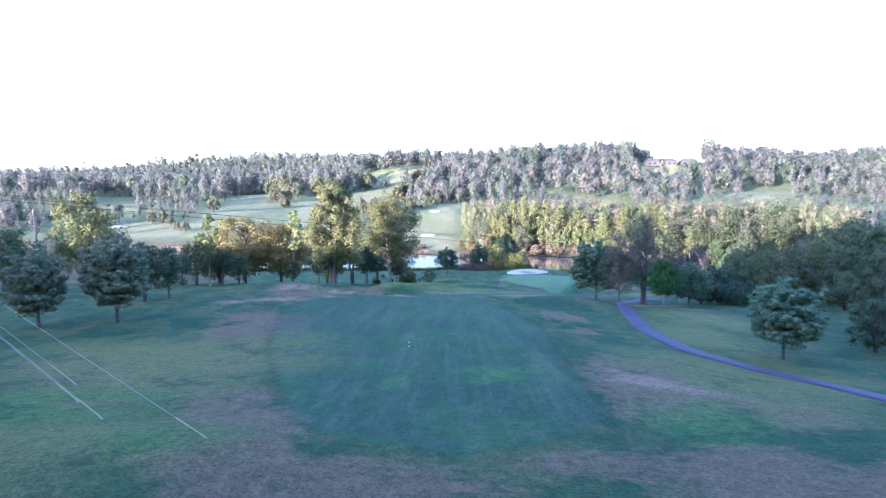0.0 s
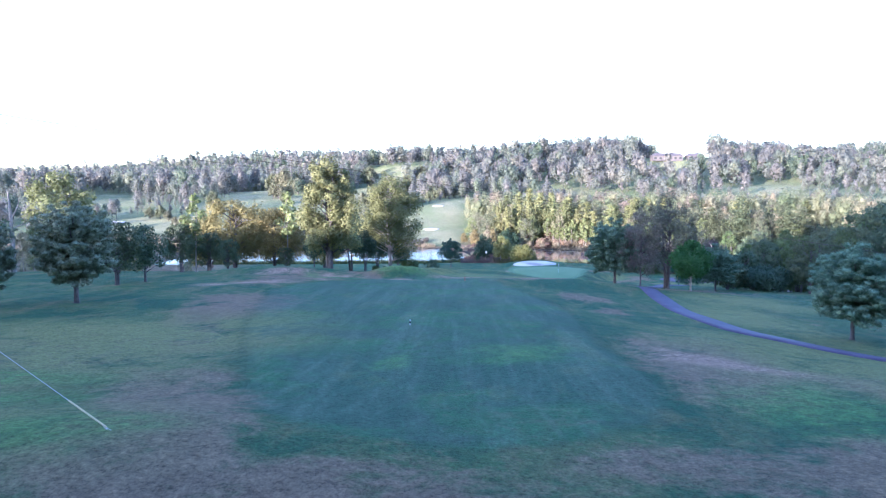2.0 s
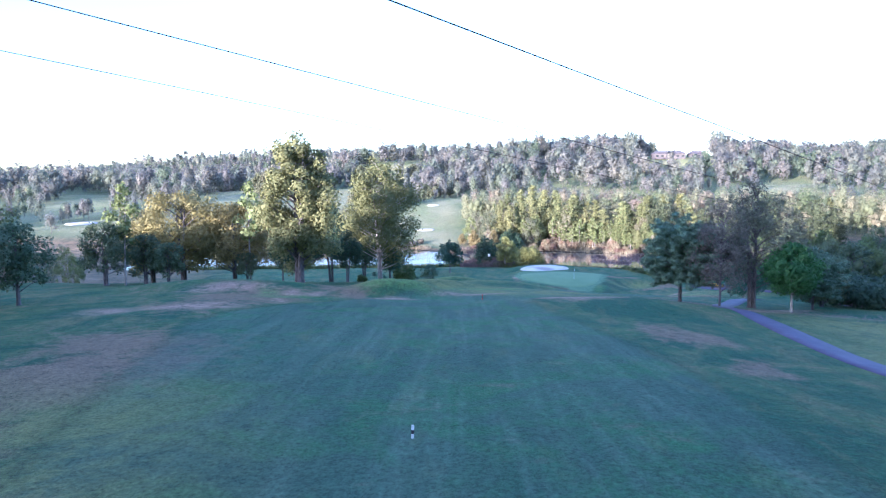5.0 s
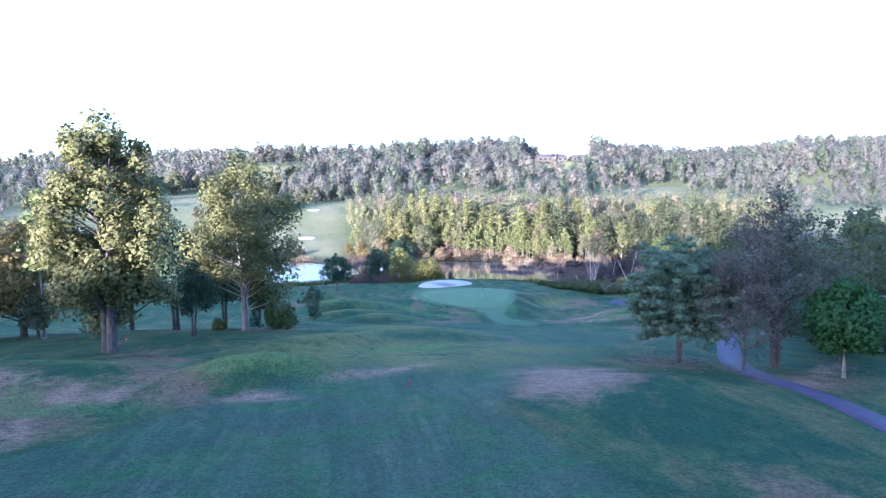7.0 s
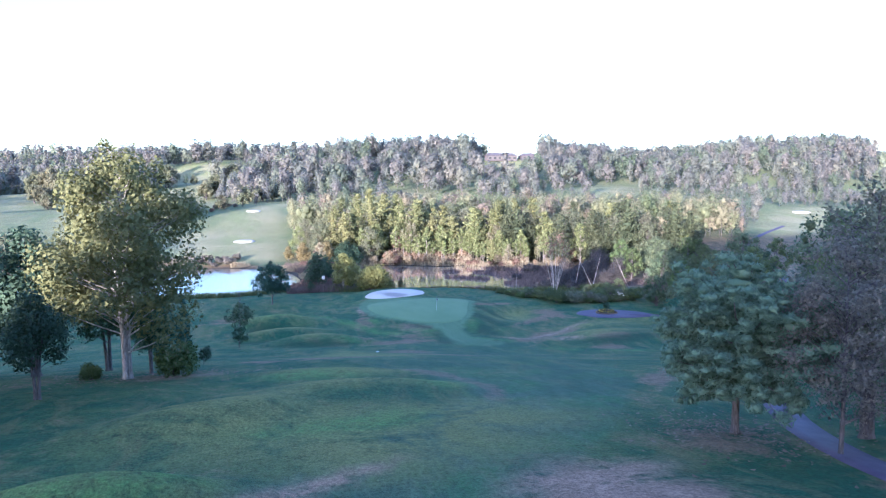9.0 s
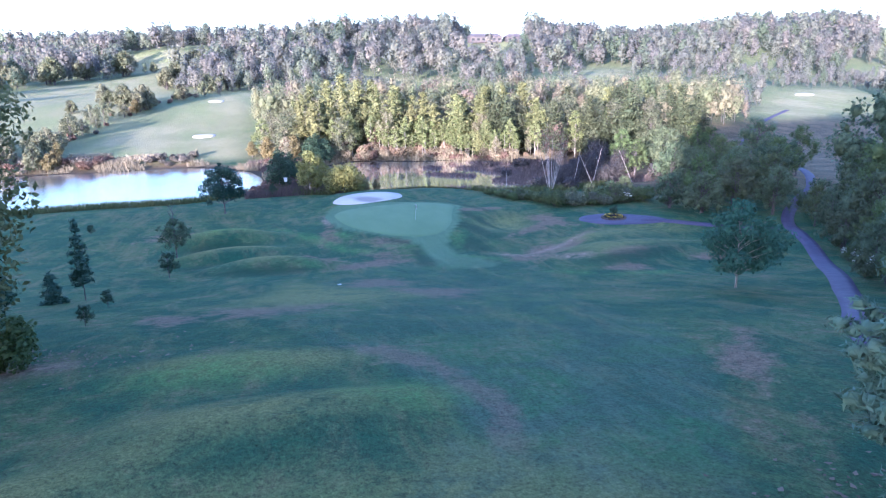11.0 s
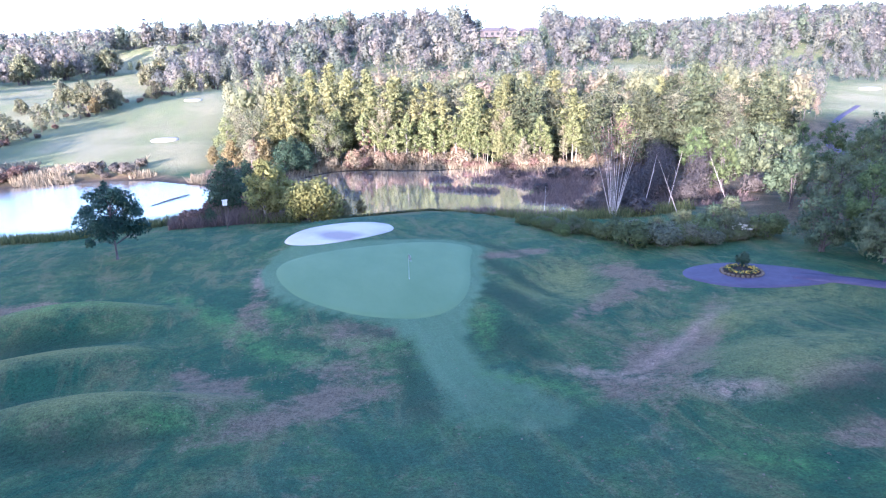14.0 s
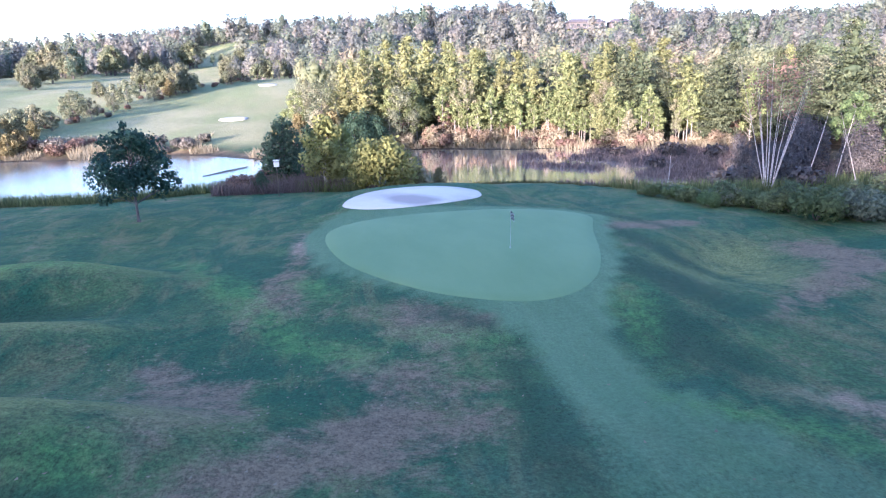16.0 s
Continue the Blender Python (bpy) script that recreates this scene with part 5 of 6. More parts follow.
def far_crowns(rng, x, y, height, leaves, size, lumps=6, slim=0.2):
    """Many distant trees: each a lumpy crown of a few knobs with leaf sprays over them. Also gives the tree of each corner."""
    n = len(x)
    z = land(x, y)
    thin = (rng.random(n) < slim)[:, None]
    w = height * rng.uniform(0.27, 0.42, n)
    turn = np.arange(lumps) * 2.4 + rng.uniform(0, 6.3, (n, 1))
    up = np.linspace(0.36, 0.86, lumps) + 0.05 * rng.normal(size=(n, lumps))
    wide = np.where(thin, np.linspace(0.62, 0.16, lumps), 0.75 * np.sin(np.pi * np.linspace(0.28, 0.90, lumps)))
    off = wide * rng.uniform(0.35, 0.85, (n, lumps))
    off[:, lumps // 2] *= 0.3
    big = np.where(thin, 0.34, 0.52) * rng.uniform(0.85, 1.25, (n, lumps))
    big[:, lumps // 2] *= 1.25
    mid = np.stack([x[:, None] + w[:, None] * off * np.cos(turn), y[:, None] + w[:, None] * off * np.sin(turn), z[:, None] + height[:, None] * up], -1)
    rad = np.stack([w[:, None] * big, w[:, None] * big, height[:, None] * 0.215 * big / 0.46], -1)
    core = mid[:, :, None] + KNOB * rad[:, :, None] * 0.40 * (1 + 0.22 * rng.normal(size=(n, lumps, len(KNOB), 1)))
    heart, span = np.stack([x, y, z + 0.55 * height], 1), np.stack([w, w, 0.45 * height], 1)
    core_way = unit(1.0 * KNOB + 0.35 * (core - heart[:, None, None]) / span[:, None, None]).reshape(-1, 3)
    core_faces = (KNOB_FACES + len(KNOB) * np.arange(n * lumps)[:, None, None]).reshape(-1, 3)
    k = np.repeat(np.arange(n), leaves)
    share = np.where(np.arange(lumps) == lumps // 2, 1.7, 1.0)
    j = rng.choice(lumps, n * leaves, p=share / share.sum())
    d = rng.normal(size=(n * leaves, 3))
    d[:, 2] += 0.25
    d = unit(d)
    c = mid[k, j] + d * rad[k, j] * (0.94 + 0.17 * rng.normal(size=(n * leaves, 1)))
    nrm = unit(d + rng.normal(size=d.shape) * 0.40)
    a = unit(np.cross(nrm, rng.normal(size=d.shape)))
    b = np.cross(nrm, a)
    s = (size * (0.6 + 0.8 * rng.random(n * leaves)) * height[k] / 12.0)[:, None]
    v = np.stack([c - a * s * 0.6, c + a * s * 0.45 - b * s * 0.45, c + a * s * 0.35 + b * s * 0.5], 1).reshape(-1, 3)
    way = np.repeat(unit(0.75 * d + 0.45 * (c - heart[k]) / span[k] + 0.35 * nrm), 3, 0)
    core = core.reshape(-1, 3)
    tree = np.concatenate([np.repeat(np.arange(n), lumps * len(KNOB)), np.repeat(k, 3)])
    return np.concatenate([core, v]), np.concatenate([core_faces, np.arange(len(v)).reshape(-1, 3) + len(core)]), np.concatenate([core_way, way]), tree


def stems(rng, x, y, height, radius):
    out = []
    z = land(x, y)
    for px, py, pz, h in zip(x, y, z, height):
        out.append(tube([(px, py, pz - 0.3), (px, py, pz + h * 0.75)], [radius, radius * 0.4], 4))
    return merged(out)


def scatter(rng, x0, x1, y0, y1, gap, keep):
    gx, gy = np.meshgrid(np.arange(x0, x1, gap), np.arange(y0, y1, gap))
    x = gx.ravel() + rng.uniform(-0.42, 0.42, gx.size) * gap
    y = gy.ravel() + rng.uniform(-0.42, 0.42, gx.size) * gap
    ok = keep(x, y)
    return x[ok], y[ok]


def woods(name, seed, box, gap, keep, heights, leaves, size, leaf, label, with_stems=False, lumps=6, slim=0.2):
    rng = np.random.default_rng(seed)
    x, y = scatter(rng, *box, gap, keep)
    h = rng.uniform(*heights, len(x)) * (1 - 0.45 * smooth(262, 318, y) * (1 - smooth(345, 400, y)))
    ob = new(name)
    *shape, tree = far_crowns(rng, x, y, h, leaves, size, lumps, slim)
    crowns = piece("foliage", *shape, leaf, ob)
    tone = np.clip(rng.random(len(x)) * 0.9 + 0.05 + 0.2 * wobble(x, y, 30.0, seed), 0, 1)
    crowns.data.attributes.new("tone", "FLOAT", "POINT").data.foreach_set("value", tone[tree].astype(np.float32))
    if with_stems:
        piece("stems", *stems(rng, x, y, h, 0.14), BARK, ob)
    return tagged(ob, label, "woods", kind="stuff")


def in_view(x, y, margin=30):
    return np.abs(x - 0.12 * (y - 50)) < 0.80 * (y + 45) + margin


def hill_wood(x, y):
    open_ = meadow(x, y)
    thin = wobble(x, y, 22.0, 3.0) > 0.34 - 0.15 * smooth(330, 370, y) * (1 - smooth(425, 450, y))
    gap = (np.abs((x - 8) / np.maximum(y - 30, 50) - 0.350) < 0.046) & (y > 488)
    sparse = np.sin(x * 12.9898 + y * 78.233) * 43758.5453 % 1.0 < 0.14
    lawn = (x > -125) & (x < -14) & (y < 430 - 0.6 * (x + 125))
    return (open_ < 0.12) & ~lawn & ~(thin & (y < 470)) & ~gap & ~(sparse & (y < 640)) & in_view(x, y)


def near_hill(x, y):
    return (x > 2) & (x < 175 + 0.1 * (y - 240)) & (y < 318 + 14 * np.sin(x / 23.0))


woods("mid_woods", 100, (0, 190, 236, 365), 5.2, lambda x, y: near_hill(x, y) & (meadow(x, y) < 0.12) & (y > 236 + 6 * np.sin(x / 9.0)), (7, 15.5), 560, 0.50, MID_LEAF, "yellowing mixed woods on the slope above the marsh", True, 7, 0.5)
woods("far_woods", 101, (-360, 420, 250, 420), 8.6, lambda x, y: hill_wood(x, y) & ~near_hill(x, y), (6, 15), 400, 0.74, FAR_LEAF_HAZED, "mixed autumn woods on the lower hillside", True)
woods("far_woods", 102, (-560, 640, 420, 640), 10.5, hill_wood, (7, 20), 260, 1.0, FAR_LEAF_HAZED, "mixed autumn woods covering the hillside", True)
woods("far_woods", 103, (-900, 1000, 640, 900), 12.0, lambda x, y: hill_wood(x, y) & ((y < 840) | (x > -100)), (10, 17), 90, 1.6, FAR_LEAF_HAZED, "hazy woods along the ridge", False, 5)
woods("far_woods", 111, (-950, -100, 840, 1120), 13.0, lambda x, y: (x < -0.12 * y) & in_view(x, y, 60), (8, 13), 34, 1.7, FAR_LEAF_HAZED, "hazy woods on the distant ridge", False, 4)
woods("far_woods", 104, (-1900, 1900, 900, 1500), 26.0, lambda x, y: in_view(x, y), (14, 20), 20, 3.0, FAR_LEAF_HAZED, "distant wooded hills", False, 4)
# unseen wood added behind the starting point; its heights set where the near holes are shaded
woods("rear_woods", 108, (-330, -180, -92, -74), 4.0, lambda x, y: y < 1e9, (15.5, 18.5), 150, 3.6, LEAF_DARK, "unseen dark woods added behind the tee to shade the near holes", True, 3)
woods("rear_woods", 105, (-180, -160, -92, -74), 4.0, lambda x, y: y < 1e9, (11.0, 13.5), 150, 3.6, LEAF_DARK, "unseen dark woods added behind the tee to shade the near holes", True, 3)
woods("rear_woods", 109, (-160, -85, -92, -74), 4.0, lambda x, y: y < 1e9, (9.2, 11.6), 150, 3.6, LEAF_DARK, "unseen dark woods added behind the tee to shade the near holes", True, 3)
woods("rear_woods", 106, (-85, 160, -92, -74), 4.5, lambda x, y: y < 1e9, (21, 25), 220, 3.8, LEAF_DARK, "unseen dark woods added behind the tee to shade the near holes", True, 3)
woods("rear_woods", 107, (-330, 160, -96, -72), 4.0, lambda x, y: y < 1e9, (7, 10), 130, 3.6, LEAF_DARK, "unseen undergrowth added behind the tee to stop light leaks", False, 3)

# ---------------------------------------------------------------- reeds, weeds and marsh growth
def blades(rng, x, y, low, high, width, lean=0.25, base=None):
    """Upright blades of grass or reed: one narrow triangle each."""
    n = len(x)
    z = np.maximum(land(x, y), -0.1) - 0.05
    a = rng.uniform(0, 2 * np.pi, n)
    h = rng.uniform(low, high, n)
    w = width * rng.uniform(0.6, 1.4, n)
    dx, dy = np.cos(a) * w, np.sin(a) * w
    lx, ly = rng.normal(size=n) * lean * h, rng.normal(size=n) * lean * h
    v = np.stack([np.stack([x - dx, y - dy, z], 1), np.stack([x + dx, y + dy, z], 1), np.stack([x + lx, y + ly, z + h], 1)], 1).reshape(-1, 3)
    return v, np.arange(n * 3).reshape(-1, 3)


def growth(name, seed, count, box, keep, low, high, width, mat, label, lean=0.25):
    rng = np.random.default_rng(seed)
    x, y = rng.uniform(box[0], box[1], count), rng.uniform(box[2], box[3], count)
    ok = keep(x, y)
    return tagged(new(name, mesh_from(name, *blades(rng, x[ok], y[ok], low, high, width, lean), mat)), label, "reeds", kind="stuff")


REED_TAN = leaf_material("reed_tan", (0.203, 0.169, 0.114), (0.388, 0.338, 0.237), (0.305, 0.259, 0.175), 0.4)
REED_GREEN = leaf_material("reed_green", (0.055, 0.080, 0.030), (0.14, 0.15, 0.065), (0.1, 0.1, 0.05), 0.4)
REED_MAUVE = leaf_material("marsh_mauve", (0.080, 0.062, 0.058), (0.180, 0.138, 0.128), (0.13, 0.1, 0.09), 0.3)
growth("bank_weeds", 201, 210000, (-80, 64, 140, 172), lambda x, y: (np.abs(pond_depth(x, y) + 2.6) < 2.9) & (y < 170) & ((x < 16) | (x > 40)), 0.3, 1.5, 0.05, REED_GREEN, "rank green weeds along the near bank of the pond")
growth("bank_grass", 206, 60000, (14, 42, 148, 166), lambda x, y: (np.abs(pond_depth(x, y) + 1.6) < 1.8) & (y < 170), 0.15, 0.55, 0.05, REED_GREEN, "short rank grass along the near shore of the marsh")
growth("far_reeds", 202, 110000, (-90, 76, 186, 226), lambda x, y: (np.abs(pond_depth(x, y) + 1.4) < 2.2 + 1.0 * np.sin(x / 7.0)) & ((x > 14) | (wobble(x, y, 6.0, 2.0) > 0.15)), 0.6, 1.7, 0.10, REED_TAN, "tan and pink reeds along the far shore in the sun")
growth("marsh_growth", 203, 60000, (34, 78, 146, 196), lambda x, y: (pond_depth(x, y) > -3) & (wobble(x, y, 4.0, 1.0) + smooth(42, 62, x) * 1.1 - 0.55 > 0), 0.3, 1.1, 0.10, REED_MAUVE, "mauve-brown marsh plants standing in shallow water", 0.4)
growth("spit_growth", 204, 44000, (0, 20, 158, 212), lambda x, y: pond_depth(x, y) < -0.5, 0.4, 1.7, 0.055, REED_MAUVE, "brown undergrowth between the two waters", 0.4)
growth("left_growth", 205, 22000, (-120, -14, 216, 232), lambda x, y: wobble(x, y, 5.0, 4.0) > 0.1, 0.4, 1.3, 0.14, REED_TAN, "tan scrub on the far side of the pond", 0.4)
_t = bush(48, 3.6, 2.2, 520, 0.34)
shore_bush = plant("bush", stand(-16.0, 218.5), *_t, BARK, LEAF_GREY, label="low grey-brown shrub on the far shore", category="bush", group="shore shrubs")
_rng = np.random.default_rng(77)
for _k in range(26):
    copy_thing(shore_bush, stand(_rng.uniform(-70, -10), _rng.uniform(217.5, 226), _rng.uniform(0, 360), _rng.uniform(0.4, 1.1)))
for _k in range(22):
    copy_thing(gold_low, stand(_rng.uniform(-100, -46), _rng.uniform(217, 236), _rng.uniform(0, 360), _rng.uniform(0.35, 0.8)))
_t = broadleaf(53, 8.0, 6.0, 0.5, 20, 1000, 0.42, BARK, LEAF, 0.1, 0.8, 2, 0.5, 0.0, True)
shore_tree = plant("shore_tree", stand(-58.0, 222.0), *_t, BARK, LEAF_OLIVE, label="olive-brown tree on the far shore of the pond", group="trees on the far shore")
for _k in range(26):
    copy_thing(shore_tree, stand(_rng.uniform(-90, -42), _rng.uniform(217, 246), _rng.uniform(0, 360), _rng.uniform(0.45, 0.9)))
for _k in range(60):
    _x = _rng.uniform(-92, -34)
    copy_thing(red_bush if _k % 3 else shore_bush, stand(_x, _rng.uniform(217, 225 + 0.4 * max(0, -_x - 44)), _rng.uniform(0, 360), _rng.uniform(0.6, 1.3)))
# the belt of scrub between the far fairways
for _k in range(54):
    _y = _rng.uniform(226, 352)
    _x = float(np.interp(_y, (226, 250, 275, 300, 315, 352), (-72, -58, -51, -46, -39, -24))) + _rng.uniform(-7, 5)
    copy_thing((shore_tree, red_bush, shore_bush, gold_low)[int(_rng.choice(4, p=(0.22, 0.34, 0.34, 0.10)))], stand(_x, _y, _rng.uniform(0, 360), _rng.uniform(0.5, 0.95)))
_t = bush(50, 3.0, 2.6, 900, 0.22)
tan_bush = plant("bush", stand(33.0, 211.5), *_t, BARK_PALE, REED_TAN, label="straw-coloured shrub along the sunlit bank", category="bush", group="bank shrubs")
_t = bush(52, 3.0, 3.4, 900, 0.24)
orange_bush = plant("bush", stand(37.0, 209.5), *_t, BARK_PALE, LEAF_EMBER, label="orange-pink shrub at the foot of the woods", category="bush", group="bank shrubs")
for _k in range(56):
    _x = float(_rng.uniform(16, 76))
    _e = 216 - 15 * float(smooth(-14, 3, _x)) + 8 * float(smooth(12, 26, _x)) - 6 * float(smooth(28, 48, _x)) - 12 * float(smooth(48, 62, _x)) - 14 * float(smooth(64, 90, _x))
    copy_thing(orange_bush if _k % 6 < 1 else tan_bush, stand(_x, _e + float(_rng.uniform(0.6, 6.0)), _rng.uniform(0, 360), _rng.uniform(0.6, 1.4)))
_t = bush(49, 3.4, 2.2, 520, 0.34)
marsh_bush = plant("bush", stand(57.0, 150.0), *_t, BARK, LEAF_THICKET, label="grey-brown shrub in the marsh", category="bush", group="marsh shrubs")
for _k in range(22):
    copy_thing(marsh_bush, stand(_rng.uniform(50, 84), _rng.uniform(142, 186), _rng.uniform(0, 360), _rng.uniform(0.5, 1.3)))
_t = bush(55, 4.6, 5.2, 2400, 0.15)
thicket = plant("bush", stand(56.5, 149.0), *_t, BARK, LEAF_THICKET, label="tall mauve-grey thicket of fine twigs in the marsh", category="bush", group="marsh thickets")
for _q in ((60.0, 152.0, 40, 1.1), (64.5, 156.0, 90, 1.2), (69.0, 160.0, 140, 1.3), (73.0, 166.0, 10, 1.2), (62.5, 163.0, 70, 0.9), (77.0, 172.0, 30, 1.3), (67.0, 150.0, 200, 1.0), (72.0, 155.0, 250, 1.1), (76.0, 161.0, 300, 1.3), (80.0, 178.0, 20, 1.3), (84.0, 170.0, 110, 1.3), (53.0, 147.0, 160, 0.7), (70.0, 176.0, 60, 0.9)):
    copy_thing(thicket, stand(*_q))
for _k in range(16):
    _x = float(_rng.uniform(26, 62))
    copy_thing(red_bush, stand(_x, 210 - 6 * float(smooth(28, 48, _x)) - 12 * float(smooth(48, 62, _x)) + float(_rng.uniform(-1.0, 2.5)), _rng.uniform(0, 360), _rng.uniform(0.7, 1.4)))
_l = new("fallen_log", mesh_from("fallen_log", *merged([tube([(-5.8, 182.0, 0.05), (-3.6, 186.4, 0.12), (-1.1, 191.1, 0.1)], [0.05, 0.11, 0.08], 7), tube([(-3.2, 187.4, 0.12), (-3.6, 188.4, 0.7)], [0.07, 0.02], 5)]), BARK, True))
tagged(_l, "dark fallen trunk lying in the pond", "log")

# ---------------------------------------------------------------- golf furniture
WHITE = plain_material("white_paint", (0.62, 0.62, 0.61), 0.5, 0.05, 20)
BLACK = plain_material("black_cloth", (0.02, 0.02, 0.022), 0.7, 0.1, 20)
RED = plain_material("red_paint", (0.45, 0.06, 0.04), 0.5, 0.1, 20)
YELLOW = plain_material("yellow_plastic", (0.50, 0.44, 0.26), 0.5, 0.08, 12)
STEEL = plain_material("galvanised_wire", (0.46, 0.46, 0.46), 0.5, 0.1, 8, 0.4)
CABLE = plain_material("grey_cable", (0.060, 0.046, 0.040), 0.7, 0.1, 8)
TIMBER = plain_material("weathered_timber", (0.16, 0.13, 0.10), 0.9, 0.25, 3)
SOIL = plain_material("dark_soil", (0.035, 0.025, 0.020), 0.95, 0.3, 6)


def ground_at(x, y):
    return float(land(x, y))


def flagstick(x, y):
    ob = new("flagstick")
    ob.matrix_world = Matrix.Translation((x, y, ground_at(x, y) + 0.065))
    piece("cup", *tube([(0, 0, -0.1), (0, 0, 0.004)], [0.054, 0.054], 12), WHITE, ob)
    piece("pole", *tube([(0, 0, -0.1), (0, 0, 0.75)], [0.012, 0.012], 8), WHITE, ob, "white lower pole")
    piece("pole", *tube([(0, 0, 0.75), (0, 0, 2.05)], [0.010, 0.008], 8), STEEL, ob)
    # a limp flag: light and dark squares, folded along the pole
    for dark, mat in ((0, WHITE), (1, BLACK)):
        bm = bmesh.new()
        for i in range(5):
            for j in range(5):
                if (i + j) % 2 != dark:
                    continue
                def at(u, v):
                    return bm.verts.new((0.012 + 0.055 * u * 0.7, 0.03 * math.sin(u * 1.9) , 2.04 - 0.085 * v - 0.045 * u))
                bm.faces.new((at(i, j), at(i + 1, j), at(i + 1, j + 1), at(i, j + 1)))
        bmesh.ops.solidify(bm, geom=bm.faces[:], thickness=0.003)
        part("flag", bm, mat, ob, "black and white checked flag cloth")
    return tagged(ob, "golf flagstick with a small checked flag on the green", "flagstick")


flagstick(23.1, 122.0)


def stake(name, x, y, height, radius, mat, band_mat, label, category):
    ob = new(name)
    ob.matrix_world = Matrix.Translation((x, y, ground_at(x, y) - 0.05)) @ pose(0, 0, 0, 3, 2, 0)
    piece("post", *tube([(0, 0, 0), (0, 0, height), (0, 0, height + radius * 0.6)], [radius, radius, radius * 0.5], 8), mat, ob)
    piece("band", *tube([(0, 0, height * 0.45), (0, 0, height * 0.72)], [radius * 1.08, radius * 1.08], 8), band_mat, ob)
    return tagged(ob, label, category)


stake("yardage_stake", -2.2, 3.1, 0.38, 0.035, WHITE, BLACK, "short white yardage stake with a dark band on the fairway", "marker")
stake("yardage_stake", 0.9, 37.6, 0.45, 0.04, RED, TIMBER, "short red yardage stake beside the mound", "marker")
stake("yardage_stake", -17.5, 57.5, 0.35, 0.04, RED, WHITE, "short red stake under the poplars", "marker")

_b = new("nest_box")
_b.matrix_world = Matrix.Translation((7.3, 154.8, ground_at(7.3, 154.8)))
piece("post", *tube([(0, 0, -0.2), (0, 0, 3.0)], [0.05, 0.045], 8), TIMBER, _b)
_bm = bmesh.new()
bmesh.ops.create_cube(_bm, size=1.0, matrix=Matrix.Translation((0, 0, 3.3)) @ Matrix.Diagonal((0.52, 0.42, 0.55, 1)))
bmesh.ops.bevel(_bm, geom=_bm.edges[:], offset=0.03, segments=2, affect="EDGES")
part("box", _bm, WHITE, _b)
_bm = bmesh.new()
bmesh.ops.create_cube(_bm, size=1.0, matrix=Matrix.Translation((0, 0, 3.65)) @ Matrix.Diagonal((0.66, 0.56, 0.06, 1)))
bmesh.ops.bevel(_bm, geom=_bm.edges[:], offset=0.02, segments=1, affect="EDGES")
part("roof", _bm, WHITE, _b)
tagged(_b, "white nest box on a thin post by the water", "nest box")


def far_bunker(x, y, rx, ry, turn=0):
    c, s = math.cos(radians(turn)), math.sin(radians(turn))
    ring = closed([(x + rx * math.cos(a) * c - ry * math.sin(a) * s, y + rx * math.cos(a) * s + ry * math.sin(a) * c) for a in np.arange(8) * math.pi / 4], 4)
    draped("sand_bunker", ring, (x, y), SAND, 0.22, 4, label="pale sand bunker on a far fairway", category="bunker", group="far bunkers", kind="structure")


for _q in ((-13.4, 256, 3.4, 3.2), (-13.0, 328, 3.0, 3.0), (-170, 280, 7.0, 5.0), (-106, 286, 6.0, 4.0), (248, 294, 4.5, 3.0), (-26, 226, 4.0, 2.0)):
    far_bunker(*_q)

# flower bed in the turning loop
_f = new("flower_bed")
_f.matrix_world = Matrix.Translation((50.9, 118.3, ground_at(50.9, 118.3) + 0.05))
_bm = bmesh.new()
bmesh.ops.create_cone(_bm, cap_ends=True, segments=28, radius1=1.65, radius2=1.45, depth=0.22, matrix=Matrix.Translation((0, 0, 0.1)))
part("soil", _bm, SOIL, _f)
for _k in range(26):
    _ang = _k * 2 * math.pi / 26
    _bm = bmesh.new()
    bmesh.ops.create_icosphere(_bm, subdivisions=1, radius=0.17, matrix=Matrix.Translation((1.62 * math.cos(_ang), 1.62 * math.sin(_ang), 0.08)) @ pose(0, 0, 0, _k * 40, _k * 25, 0) @ Matrix.Diagonal((1.1, 0.9, 0.8, 1)))
    part("edging_stone", _bm, TIMBER, _f)
_rng = np.random.default_rng(5)
FLOWER = leaf_material("yellow_flowers", (0.55, 0.36, 0.03), (0.75, 0.55, 0.10), (0.7, 0.5, 0.1), 0.2)
_ring = [(1.1 * math.cos(a), 1.1 * math.sin(a), 0.32, 0.24, 0.24, 0.16) for a in np.arange(14) * 0.449]
for _q in _ring:
    piece("flower_clump", *foliage(_rng, [_q], 26, 0.11), FLOWER, _f, "clump of yellow flowers")
    piece("leaf_clump", *foliage(_rng, [_q], 30, 0.13), LEAF_DARK, _f)
piece("shrub_stem", *tube([(0, 0, 0), (0.05, 0, 0.9)], [0.06, 0.03], 6), BARK, _f)
piece("shrub", *foliage(_rng, [(0, 0, 1.1, 0.5, 0.5, 0.45), (0.25, 0.1, 1.45, 0.35, 0.35, 0.3), (-0.3, 0, 1.3, 0.35, 0.35, 0.3)], 420, 0.20), LEAF_DARK, _f, "small dark shrub in the middle")
tagged(_f, "round flower bed with yellow flowers and a small shrub", "flower bed")

# ---------------------------------------------------------------- power line
def sagging(a, b, sag, n=26):
    t = np.linspace(0, 1, n)[:, None]
    p = np.asarray(a) * (1 - t) + np.asarray(b) * t
    p[:, 2] -= sag * 4 * (t * (1 - t))[:, 0]
    return p


